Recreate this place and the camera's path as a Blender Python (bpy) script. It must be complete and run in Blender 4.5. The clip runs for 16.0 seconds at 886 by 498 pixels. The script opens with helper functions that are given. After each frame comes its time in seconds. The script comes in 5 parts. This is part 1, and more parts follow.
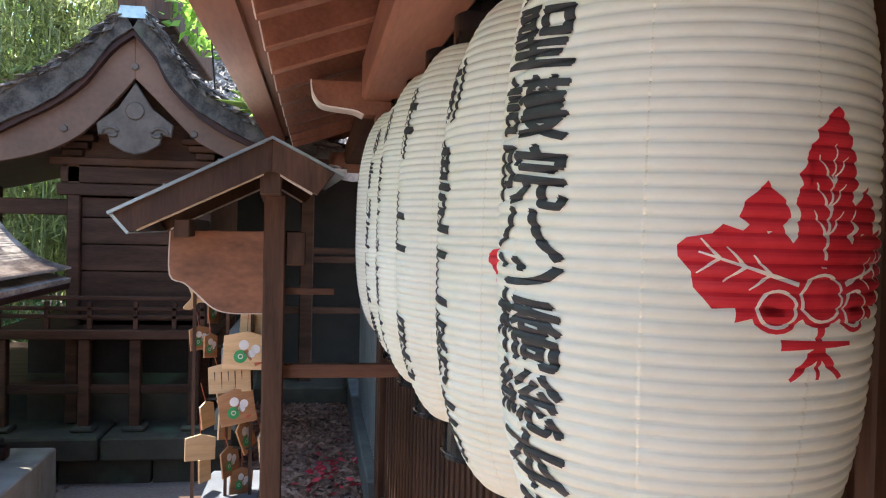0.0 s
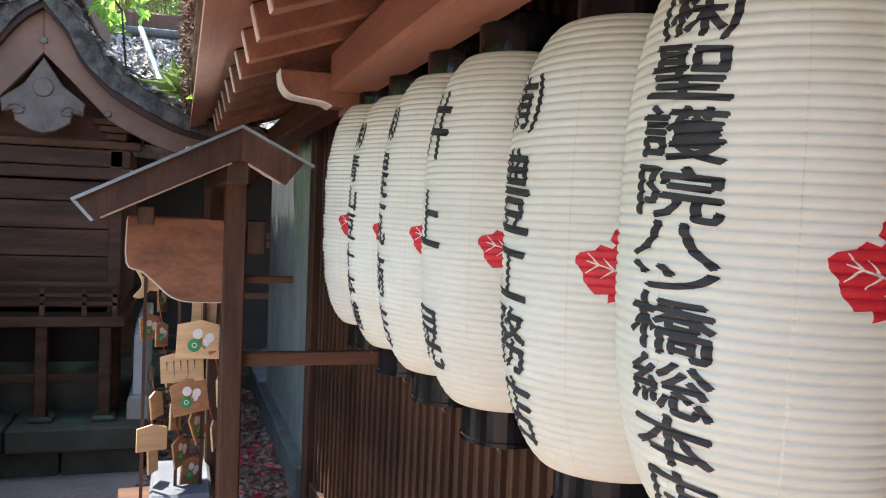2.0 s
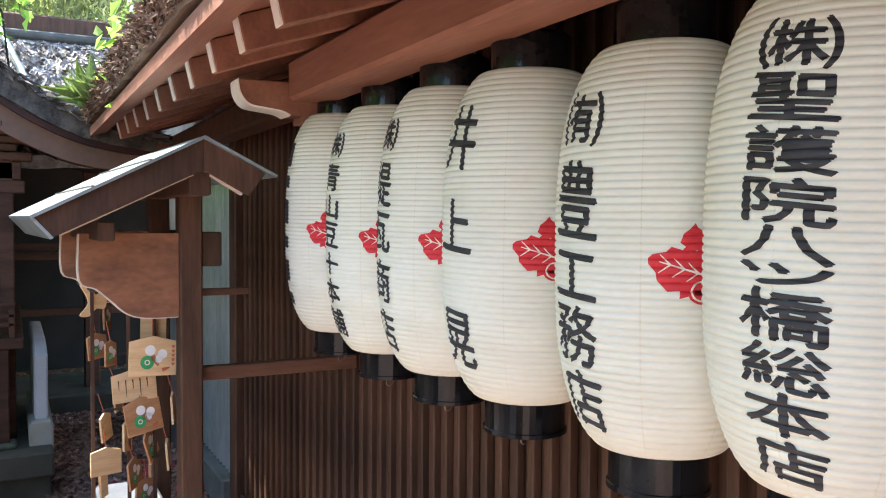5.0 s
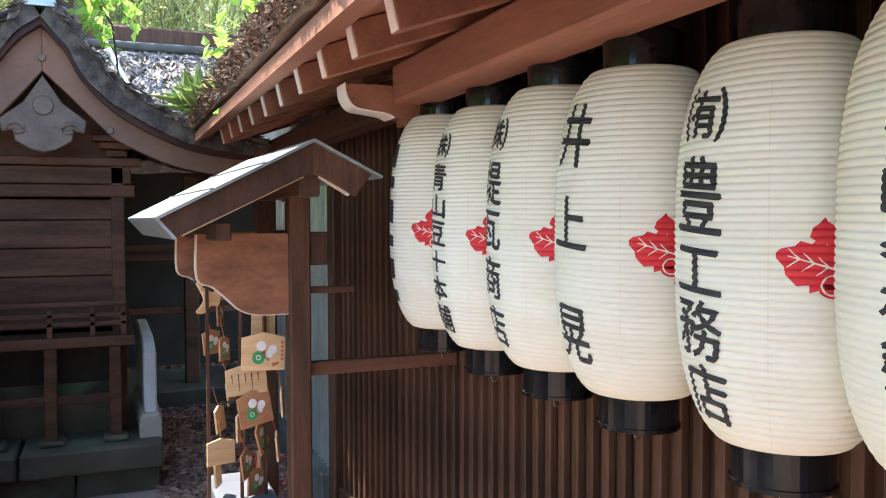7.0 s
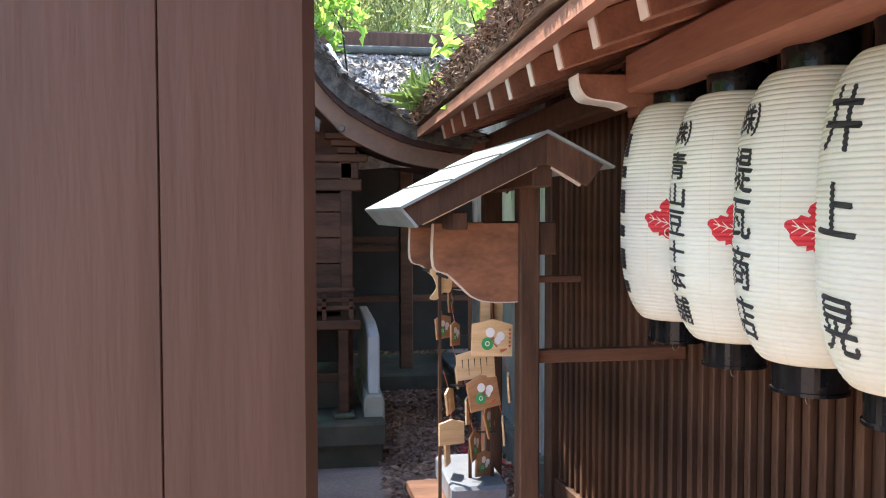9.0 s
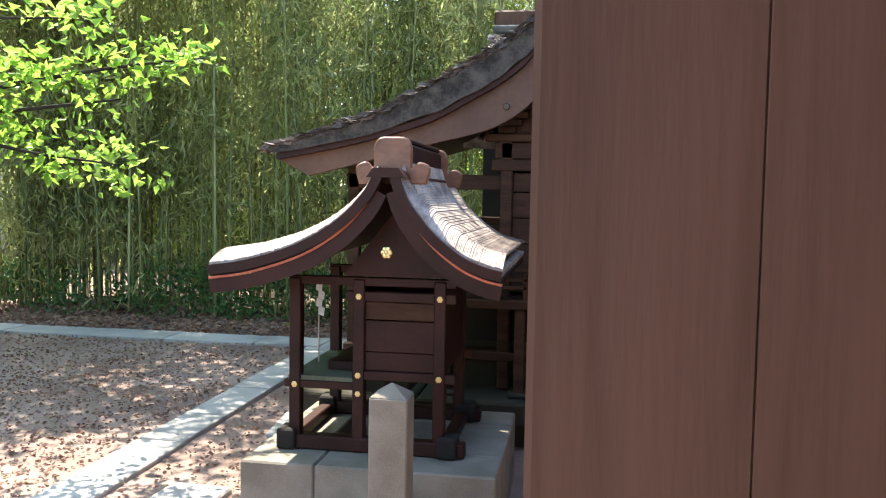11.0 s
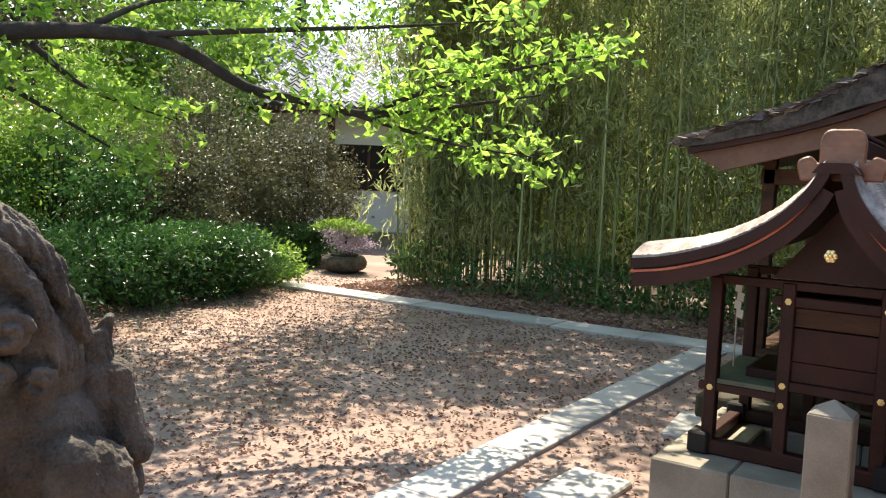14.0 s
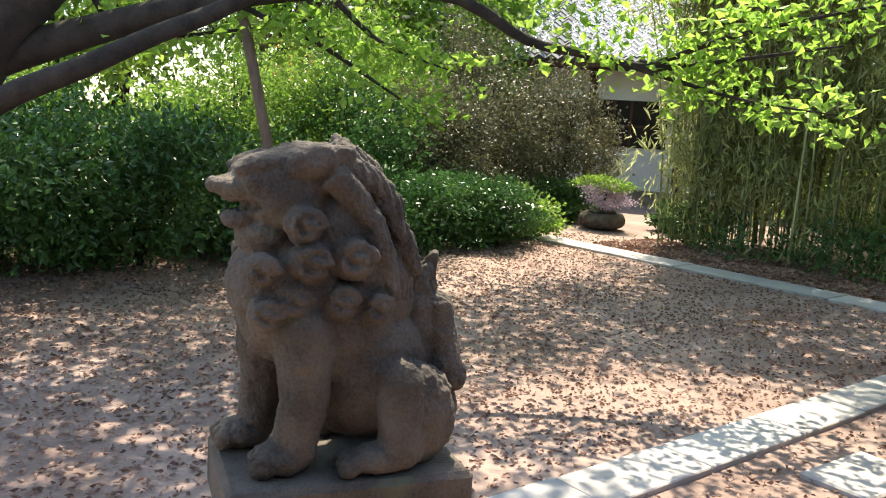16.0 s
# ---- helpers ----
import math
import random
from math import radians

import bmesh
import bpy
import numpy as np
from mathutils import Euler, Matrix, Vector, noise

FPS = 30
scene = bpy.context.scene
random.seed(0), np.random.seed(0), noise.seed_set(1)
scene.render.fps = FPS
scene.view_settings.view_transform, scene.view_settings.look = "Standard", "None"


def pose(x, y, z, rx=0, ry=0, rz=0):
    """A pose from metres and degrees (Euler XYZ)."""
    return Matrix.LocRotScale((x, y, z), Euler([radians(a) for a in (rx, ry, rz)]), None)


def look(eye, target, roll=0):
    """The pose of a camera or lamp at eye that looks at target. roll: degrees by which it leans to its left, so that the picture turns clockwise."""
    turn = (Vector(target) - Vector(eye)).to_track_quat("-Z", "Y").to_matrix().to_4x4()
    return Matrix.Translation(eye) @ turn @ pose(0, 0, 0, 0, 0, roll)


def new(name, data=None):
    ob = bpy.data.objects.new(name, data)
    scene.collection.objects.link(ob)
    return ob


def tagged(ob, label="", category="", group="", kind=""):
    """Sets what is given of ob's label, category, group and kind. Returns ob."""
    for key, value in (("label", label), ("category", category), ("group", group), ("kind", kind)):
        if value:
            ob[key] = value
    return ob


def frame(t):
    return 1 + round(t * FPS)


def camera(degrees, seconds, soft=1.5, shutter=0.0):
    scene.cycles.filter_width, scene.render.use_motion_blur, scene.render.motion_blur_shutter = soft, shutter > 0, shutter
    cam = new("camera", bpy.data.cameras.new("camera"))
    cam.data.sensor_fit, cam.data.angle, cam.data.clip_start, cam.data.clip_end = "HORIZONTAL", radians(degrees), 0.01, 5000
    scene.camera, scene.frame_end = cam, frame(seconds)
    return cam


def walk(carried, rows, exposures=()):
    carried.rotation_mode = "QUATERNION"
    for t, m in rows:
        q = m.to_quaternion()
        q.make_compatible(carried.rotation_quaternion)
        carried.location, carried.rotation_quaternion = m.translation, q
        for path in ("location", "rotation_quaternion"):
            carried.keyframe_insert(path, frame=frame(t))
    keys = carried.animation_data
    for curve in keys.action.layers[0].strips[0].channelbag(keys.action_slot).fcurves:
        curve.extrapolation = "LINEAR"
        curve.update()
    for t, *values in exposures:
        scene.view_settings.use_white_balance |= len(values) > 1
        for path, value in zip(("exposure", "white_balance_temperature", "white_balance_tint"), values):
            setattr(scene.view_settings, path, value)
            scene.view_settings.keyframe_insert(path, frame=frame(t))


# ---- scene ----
cam = camera(56.3, 16.0, soft=1.1)
PATH = [
    (0, (0.41, 0.233, 1.578), (0.714, 2.21, 1.532), 1.3),
    (0.5, (0.331, 0.241, 1.578), (0.696, 2.207, 1.537), 1.9),
    (1, (0.254, 0.236, 1.586), (0.695, 2.186, 1.537), 2.1),
    (1.5, (0.165, 0.22, 1.591), (0.688, 2.149, 1.528), 2.4),
    (2, (0.084, 0.219, 1.597), (0.69, 2.123, 1.52), 2.2),
    (2.5, (0.02, 0.208, 1.599), (0.7, 2.087, 1.519), 1.6),
    (3, (-0.038, 0.207, 1.6), (0.694, 2.067, 1.517), 0.9),
    (3.5, (-0.095, 0.224, 1.598), (0.683, 2.064, 1.519), 0.7),
    (5.8, (-0.356, 0.292, 1.612), (0.602, 2.047, 1.54), 0.2),
    (6, (-0.369, 0.289, 1.608), (0.559, 2.06, 1.541), 0.1),
    (6.5, (-0.382, 0.282, 1.599), (0.458, 2.096, 1.537), 0.1),
    (7, (-0.37, 0.278, 1.602), (0.384, 2.129, 1.531), -0.2),
    (7.5, (-0.375, 0.274, 1.606), (0.285, 2.161, 1.531), -0.4),
    (8, (-0.396, 0.275, 1.597), (0.148, 2.198, 1.527), -0.4),
    (8.5, (-0.445, 0.274, 1.596), (-0.026, 2.227, 1.513), -0.5),
    (9, (-0.498, 0.273, 1.584), (-0.195, 2.248, 1.503), -0.1),
    (9.5, (-0.533, 0.271, 1.593), (-0.385, 2.263, 1.492), -0.1),
    (10, (-0.564, 0.313, 1.595), (-0.582, 2.31, 1.48), 0.3),
    (10.2, (-0.577, 0.316, 1.588), (-0.656, 2.311, 1.469), 0.6),
    (12.3, (-0.697, 0.302, 1.562), (-1.398, 2.171, 1.433), 1.1),
    (12.5, (-0.709, 0.315, 1.559), (-1.463, 2.162, 1.428), 1.3),
    (13, (-0.774, 0.313, 1.557), (-1.647, 2.107, 1.413), 1.6),
    (13.5, (-0.837, 0.285, 1.56), (-1.834, 2.012, 1.402), 1.9),
    (14, (-0.883, 0.248, 1.559), (-1.999, 1.9, 1.394), 2.4),
    (14.5, (-0.924, 0.208, 1.554), (-2.143, 1.784, 1.376), 2.8),
    (15, (-0.944, 0.18, 1.548), (-2.276, 1.656, 1.334), 3.1),
    (15.5, (-0.945, 0.151, 1.539), (-2.385, 1.513, 1.278), 3.2),
    (16, (-0.962, 0.131, 1.538), (-2.499, 1.374, 1.238), 3.6),
]
EXPOSURES = [(0, 2.42, 6050, 8), (8.0, 2.6, 6100, 8), (10.2, 2.5, 6300, 9), (12.3, 1.58, 6900, 10), (16.0, 1.62, 7100, 10)]
walk(cam, [(t, look(eye, target, roll)) for t, eye, target, roll in PATH], EXPOSURES)

# ---- light ----
TO_SUN = Vector((-0.4, 0.45, 1.0)).normalized()
world = bpy.data.worlds.new("sky")
scene.world = world
world.use_nodes = True
wn = world.node_tree
sky = wn.nodes.new("ShaderNodeTexSky")
sky.sky_type, sky.sun_disc = "NISHITA", False
sky.sun_elevation = math.asin(TO_SUN.z)
sky.sun_rotation = math.atan2(TO_SUN.x, TO_SUN.y)
wn.links.new(sky.outputs[0], wn.nodes["Background"].inputs[0])
wn.nodes["Background"].inputs[1].default_value = 0.15
sun_data = bpy.data.lights.new("sun", "SUN")
sun_data.energy, sun_data.angle, sun_data.color = 4.0, radians(0.55), (1.0, 0.92, 0.78)
sun = new("sun", sun_data)
sun.matrix_basis = look(TO_SUN * 30, (0, 0, 0))


# ---- materials ----
def mat(name, a, b, rough=0.7, scale=6.0, stretch=(1, 1, 1), bump=0.2, fine=60.0, metal=0.0, vary=0.15, c=None, spot=0.0, trans=0.0, island=False, spec=0.5):
    """Two colours mixed by a broad and a fine noise, with relief; c: a third colour in spots."""
    m = bpy.data.materials.new(name)
    m.use_nodes = True
    nt = m.node_tree
    N, L = nt.nodes, nt.links
    bsdf = N["Principled BSDF"]
    tc, mp = N.new("ShaderNodeTexCoord"), N.new("ShaderNodeMapping")
    mp.inputs["Scale"].default_value = stretch
    L.new(tc.outputs["Object"], mp.inputs[0])
    n1, n2 = N.new("ShaderNodeTexNoise"), N.new("ShaderNodeTexNoise")
    n1.inputs["Scale"].default_value, n1.inputs["Detail"].default_value = scale, 6
    n2.inputs["Scale"].default_value, n2.inputs["Detail"].default_value = fine, 4
    L.new(mp.outputs[0], n1.inputs[0])
    L.new(mp.outputs[0], n2.inputs[0])
    add = N.new("ShaderNodeMath")
    add.operation = "MULTIPLY_ADD"
    add.inputs[1].default_value, add.inputs[2].default_value = 0.45, -0.22
    L.new(n2.outputs[0], add.inputs[0])
    tot = N.new("ShaderNodeMath")
    L.new(n1.outputs[0], tot.inputs[0])
    L.new(add.outputs[0], tot.inputs[1])
    ramp = N.new("ShaderNodeValToRGB")
    ramp.color_ramp.elements[0].position, ramp.color_ramp.elements[1].position = 0.32, 0.68
    ramp.color_ramp.elements[0].color, ramp.color_ramp.elements[1].color = (*a, 1), (*b, 1)
    L.new(tot.outputs[0], ramp.inputs[0])
    col = ramp.outputs[0]
    if c:
        n3, r3, mx = N.new("ShaderNodeTexNoise"), N.new("ShaderNodeValToRGB"), N.new("ShaderNodeMixRGB")
        n3.inputs["Scale"].default_value, n3.inputs["Detail"].default_value = scale * 0.7, 5
        L.new(tc.outputs["Object"], n3.inputs[0])
        r3.color_ramp.elements[0].position, r3.color_ramp.elements[1].position = 0.62 - spot, 0.72 - spot
        L.new(n3.outputs[0], r3.inputs[0])
        L.new(r3.outputs[0], mx.inputs[0])
        L.new(col, mx.inputs[1])
        mx.inputs[2].default_value = (*c, 1)
        col = mx.outputs[0]
    if vary:
        hs, mul = N.new("ShaderNodeHueSaturation"), N.new("ShaderNodeMapRange")
        if island:
            rnd = N.new("ShaderNodeNewGeometry").outputs["Random Per Island"]
        else:
            rnd = N.new("ShaderNodeObjectInfo").outputs["Random"]
        L.new(rnd, mul.inputs[0])
        mul.inputs[3].default_value, mul.inputs[4].default_value = 1 - vary, 1 + vary
        L.new(mul.outputs[0], hs.inputs["Value"])
        L.new(col, hs.inputs["Color"])
        col = hs.outputs[0]
    L.new(col, bsdf.inputs["Base Color"])
    bsdf.inputs["Roughness"].default_value, bsdf.inputs["Metallic"].default_value = rough, metal
    bsdf.inputs["Specular IOR Level"].default_value = spec
    if bump:
        bp = N.new("ShaderNodeBump")
        bp.inputs["Strength"].default_value, bp.inputs["Distance"].default_value = bump, 0.01
        L.new(tot.outputs[0], bp.inputs["Height"])
        L.new(bp.outputs[0], bsdf.inputs["Normal"])
    if trans:
        tr, ms = N.new("ShaderNodeBsdfTranslucent"), N.new("ShaderNodeMixShader")
        L.new(col, tr.inputs[0])
        ms.inputs[0].default_value = trans
        L.new(bsdf.outputs[0], ms.inputs[1])
        L.new(tr.outputs[0], ms.inputs[2])
        L.new(ms.outputs[0], N["Material Output"].inputs[0])
    return m


M_EARTH = mat("earth", (0.19, 0.128, 0.104), (0.345, 0.252, 0.212), 0.95, 1.2, bump=0.5, fine=45, vary=0, c=(0.24, 0.17, 0.13), spot=0.05)
M_SLAB = mat("granite_slab", (0.343, 0.33, 0.316), (0.478, 0.46, 0.437), 0.85, 2.0, bump=0.15, fine=180, vary=0.1)
M_STONE = mat("granite_block", (0.203, 0.175, 0.133), (0.328, 0.289, 0.229), 0.9, 5, bump=0.4, fine=220, vary=0.08)
M_STONE_MOSS = mat("mossy_stone", (0.0402, 0.0345, 0.021), (0.0835, 0.0668, 0.0441), 0.95, 4, bump=0.5, fine=160, vary=0.08, c=(0.08, 0.11, 0.06), spot=0.04)
M_STATUE = mat("weathered_stone", (0.045, 0.038, 0.030), (0.14, 0.118, 0.094), 0.95, 8, bump=1.0, fine=150, vary=0, c=(0.12, 0.13, 0.08), spot=-0.02)
M_WOOD_RED = mat("red_brown_timber", (0.174, 0.0664, 0.0388), (0.286, 0.122, 0.0734), 0.6, 3.0, (3, 0.35, 3), 0.15, 30, vary=0.12)
M_WOOD_END = mat("white_painted_end", (0.7, 0.62, 0.56), (0.8, 0.73, 0.67), 0.7, 12, bump=0.1, vary=0.05)
M_WOOD_POST = mat("weathered_post_timber", (0.076, 0.038, 0.025), (0.128, 0.067, 0.046), 0.5, 3.0, (4, 4, 0.35), 0.2, 22, vary=0.0, c=(0.165, 0.10, 0.073), spot=0.0, spec=0.3)
M_WOOD_DARK = mat("dark_stained_timber", (0.0373, 0.0173, 0.00977), (0.0911, 0.0432, 0.0245), 0.6, 4, (4, 4, 0.5), 0.2, 30, vary=0.25, spec=0.3)
M_WOOD_X = mat("dark_beam_timber", (0.0517, 0.0225, 0.0127), (0.112, 0.0488, 0.0268), 0.6, 4, (0.5, 4, 4), 0.2, 30, vary=0.2, spec=0.25)
M_WOOD_SHRINE = mat("aged_shrine_timber", (0.038, 0.017, 0.0095), (0.092, 0.042, 0.023), 0.65, 3.5, (0.5, 4, 4), 0.2, 35, vary=0.2, spec=0.2)
M_WOOD_BARGE = mat("aged_bargeboard", (0.10, 0.05, 0.029), (0.165, 0.084, 0.05), 0.65, 3, (1, 3, 1), 0.15, 30, vary=0.05)
M_WOOD_CARVE = mat("pale_carved_wood", (0.075, 0.055, 0.042), (0.125, 0.094, 0.073), 0.75, 8, bump=0.2, vary=0)
M_WOOD_BOARD = mat("stained_signboard", (0.13, 0.055, 0.03), (0.27, 0.115, 0.06), 0.4, 4, (1.5, 3, 3), 0.1, 22, vary=0.1)
M_LACQUER = mat("dark_red_lacquer", (0.022, 0.0065, 0.0045), (0.0462, 0.014, 0.009), 0.5, 4, bump=0.08, vary=0.1, spec=0.25)
M_VERMIL = mat("vermilion_paint", (0.42, 0.09, 0.04), (0.56, 0.15, 0.07), 0.5, 14, bump=0.05, vary=0)
M_BARK = mat("bark_thatch", (0.0255, 0.0214, 0.0184), (0.102, 0.087, 0.0738), 0.95, 14, (1, 0.35, 1), 1.0, 70, vary=0.0, c=(0.07, 0.08, 0.05), spot=0.0)
M_BARK_EDGE = mat("thatch_edge", (0.072, 0.0396, 0.0252), (0.194, 0.115, 0.072), 0.9, 8, (1, 0.4, 7), 0.9, 40, vary=0)
# rear roof thatch, paled so that its colour carries the sunlight
M_THATCH_LIT = mat("grey_thatch_sun_tone", (0.20, 0.17, 0.155), (0.46, 0.41, 0.38), 0.95, 9, (1, 2, 1), 0.9, 40, vary=0)
M_SHINGLE = mat("wood_shingle", (0.20, 0.16, 0.135), (0.50, 0.43, 0.37), 0.85, 12, (1, 0.4, 1), 0.5, 60, vary=0.15)
M_PAPER = mat("lantern_paper", (0.83, 0.81, 0.68), (0.89, 0.88, 0.76), 0.75, 7, (1, 1, 2), 0.12, 50, vary=0.02, trans=0.28)
M_SEAM = mat("paper_seam", (0.80, 0.77, 0.62), (0.85, 0.82, 0.68), 0.8, 20, bump=0.0, vary=0)
M_INK = mat("black_ink", (0.012, 0.012, 0.014), (0.03, 0.03, 0.034), 0.6, 20, bump=0.0, vary=0)
M_RED = mat("red_ink", (0.50, 0.012, 0.022), (0.62, 0.03, 0.04), 0.6, 20, bump=0.0, vary=0)
M_BLACK = mat("black_gloss_lacquer", (0.0048, 0.0048, 0.0056), (0.0112, 0.0104, 0.0104), 0.12, 10, bump=0.0, vary=0, spec=0.3)
M_WIRE = mat("steel_wire", (0.25, 0.24, 0.22), (0.4, 0.38, 0.36), 0.4, 20, metal=0.9, bump=0.0, vary=0)
M_TIN = mat("weathered_sheet_metal", (0.33, 0.36, 0.36), (0.52, 0.55, 0.55), 0.3, 3, (1, 1, 0.4), 0.05, 30, metal=0.75, vary=0.1)
M_COPPER = mat("grey_copper_roofing", (0.28, 0.33, 0.34), (0.44, 0.5, 0.51), 0.32, 5, bump=0.05, fine=30, metal=0.55, vary=0.12)
M_CONC = mat("concrete", (0.06, 0.06, 0.054), (0.114, 0.114, 0.102), 0.95, 5, bump=0.3, fine=90, vary=0.1, c=(0.13, 0.15, 0.10), spot=0.0)
M_EMA = mat("pale_plaque_wood", (0.52, 0.33, 0.16), (0.68, 0.46, 0.25), 0.6, 4, (1, 1, 8), 0.05, 25, vary=0.18)
M_EMA_OLD = mat("aged_plaque_wood", (0.26, 0.12, 0.05), (0.4, 0.21, 0.10), 0.6, 4, (1, 1, 8), 0.05, 25, vary=0.15)
M_GREEN = mat("green_paint", (0.03, 0.26, 0.08), (0.06, 0.36, 0.12), 0.6, 20, bump=0, vary=0)
M_WHITE = mat("white_paint", (0.74, 0.72, 0.7), (0.82, 0.8, 0.78), 0.7, 10, bump=0.03, vary=0)
M_PLASTER = mat("white_plaster", (0.68, 0.68, 0.68), (0.8, 0.8, 0.8), 0.9, 1.5, bump=0.05, fine=40, vary=0)
M_GOLD = mat("gilt_metal", (0.75, 0.55, 0.22), (0.9, 0.72, 0.35), 0.3, 30, metal=1.0, bump=0.05, vary=0)
M_TILE = mat("blue_grey_roof_tile", (0.10, 0.11, 0.13), (0.18, 0.195, 0.225), 0.75, 5, bump=0.1, vary=0.15, island=True)
M_LEAF_MAPLE = mat("fresh_green_leaves", (0.21, 0.39, 0.05), (0.38, 0.58, 0.11), 0.45, 1.5, bump=0, vary=0.3, trans=0.65, island=True)
M_LEAF_BAMBOO = mat("bamboo_leaves", (0.25, 0.29, 0.12), (0.52, 0.55, 0.26), 0.5, 0.8, bump=0, vary=0.4, trans=0.58, island=True)
M_LEAF_DARK = mat("evergreen_leaves", (0.0319, 0.0901, 0.0213), (0.0797, 0.181, 0.0425), 0.35, 1.5, bump=0, vary=0.4, trans=0.25, island=True)
M_LEAF_LIGHT = mat("light_shrub_leaves", (0.13, 0.24, 0.035), (0.27, 0.42, 0.07), 0.5, 1.2, bump=0, vary=0.35, trans=0.45, island=True)
M_LEAF_OLIVE = mat("olive_leaves", (0.07, 0.075, 0.04), (0.15, 0.15, 0.075), 0.5, 1.2, bump=0, vary=0.35, trans=0.3, island=True)
M_LEAF_WISTERIA = mat("mauve_blossom", (0.42, 0.33, 0.45), (0.6, 0.5, 0.6), 0.6, 4, bump=0, vary=0.2, trans=0.4, island=True)
M_LEAF_ORANGE = mat("orange_young_leaves", (0.5, 0.24, 0.06), (0.6, 0.36, 0.1), 0.6, 4, bump=0, vary=0.2, trans=0.4, island=True)
M_LITTER = mat("dry_leaves", (0.17, 0.085, 0.060), (0.38, 0.235, 0.172), 0.8, 1.5, bump=0, vary=0.45, trans=0.15, island=True)
M_LITTER_RED = mat("red_fallen_leaves", (0.4, 0.02, 0.03), (0.55, 0.05, 0.07), 0.7, 3, bump=0, vary=0.3, island=True)
M_CULM = mat("bamboo_culm", (0.11, 0.14, 0.05), (0.28, 0.29, 0.12), 0.4, 2, (1, 1, 0.5), 0.05, 20, vary=0.3, island=True)
M_TRUNK = mat("dark_tree_bark", (0.0165, 0.0132, 0.011), (0.044, 0.0358, 0.0286), 0.95, 9, bump=1.0, fine=60, vary=0)
M_POLE = mat("cut_pole_wood", (0.104, 0.0715, 0.0488), (0.182, 0.13, 0.091), 0.8, 5, (3, 3, 0.4), 0.2, 30, vary=0)
M_GRASS = mat("roof_grass", (0.1, 0.17, 0.04), (0.24, 0.32, 0.09), 0.6, 3, bump=0, vary=0.3, trans=0.35, island=True)
# near-black that paints shade in recesses; also the colour of dark rails
M_DARK = mat("near_black_and_shade", (0.012, 0.01, 0.008), (0.025, 0.02, 0.016), 0.9, 3, bump=0, vary=0)
M_FLAKE = mat("bark_flake", (0.04, 0.033, 0.028), (0.17, 0.14, 0.12), 0.95, 6, bump=0.3, vary=0.45, island=True)
# lit copy of the bark flake, sunlight put into the colour
M_FLAKE_LIT = mat("grey_bark_flake_sun_tone", (0.2, 0.17, 0.15), (0.46, 0.41, 0.37), 0.95, 6, bump=0.3, vary=0.35, island=True)
M_FLAKE_EDGE = mat("red_bark_flake", (0.07, 0.04, 0.027), (0.22, 0.13, 0.085), 0.95, 6, bump=0.3, vary=0.45, island=True)
M_CREAM = mat("cut_edge_wood", (0.5, 0.4, 0.32), (0.62, 0.52, 0.43), 0.7, 10, bump=0, vary=0)


# ---- building helpers ----
def mesh_of(bm, name, material, smooth=False):
    me = bpy.data.meshes.new(name)
    bmesh.ops.recalc_face_normals(bm, faces=bm.faces)
    bm.to_mesh(me)
    bm.free()
    me.materials.append(material)
    if smooth:
        me.polygons.foreach_set("use_smooth", [True] * len(me.polygons))
    return me


ORIGIN = {}
YARD = Vector((-0.068, -0.02, 0))


def thing(name, loc, label, category, group="", kind="", shift=(0, 0, 0)):
    """An empty at loc, moved by shift together with the parts that are built round loc."""
    ob = new(name)
    ob.location = Vector(loc) + Vector(shift)
    ORIGIN[ob.name] = Vector(loc)
    ob.empty_display_size = 0.1
    return tagged(ob, label, category, group, kind)


def part(name, bm, material, parent, label="", local=False, smooth=False):
    """One mesh under a thing or a part; built in the world's axes unless local."""
    data = bm if isinstance(bm, bpy.types.Mesh) else mesh_of(bm, name, material, smooth)
    ob = new(name, data)
    ob.parent = parent
    if parent.type == "EMPTY" and not local:
        ob.matrix_parent_inverse = Matrix.Translation(ORIGIN[parent.name]).inverted()
    return tagged(ob, label)


def whole(name, bm, material, label, category, group="", kind="", smooth=False):
    return tagged(new(name, mesh_of(bm, name, material, smooth)), label, category, group, kind)


def box(x0, x1, y0, y1, z0, z1, bev=0.0, bm=None, turn=None):
    own = bmesh.new()
    bmesh.ops.create_cube(own, size=1, matrix=Matrix.LocRotScale(((x0 + x1) / 2, (y0 + y1) / 2, (z0 + z1) / 2), None, (x1 - x0, y1 - y0, z1 - z0)))
    if bev:
        bmesh.ops.bevel(own, geom=own.edges[:], offset=bev, segments=1, affect="EDGES")
    if turn is not None:
        own.transform(turn)
    if bm is None:
        return own
    me = bpy.data.meshes.new("tmp")
    own.to_mesh(me)
    own.free()
    bm.from_mesh(me)
    bpy.data.meshes.remove(me)
    return bm


def tube(p0, p1, r0, r1, seg=10, bm=None):
    bm = bm or bmesh.new()
    p0, p1 = Vector(p0), Vector(p1)
    q = (p1 - p0).to_track_quat("Z", "Y").to_matrix()
    rings = []
    for p, r in ((p0, r0), (p1, r1)):
        rings.append([bm.verts.new(p + q @ Vector((r * math.cos(a), r * math.sin(a), 0))) for a in [2 * math.pi * k / seg for k in range(seg)]])
    for k in range(seg):
        bm.faces.new((rings[0][k], rings[0][(k + 1) % seg], rings[1][(k + 1) % seg], rings[1][k]))
    bm.faces.new(rings[0][::-1])
    bm.faces.new(rings[1])
    return bm


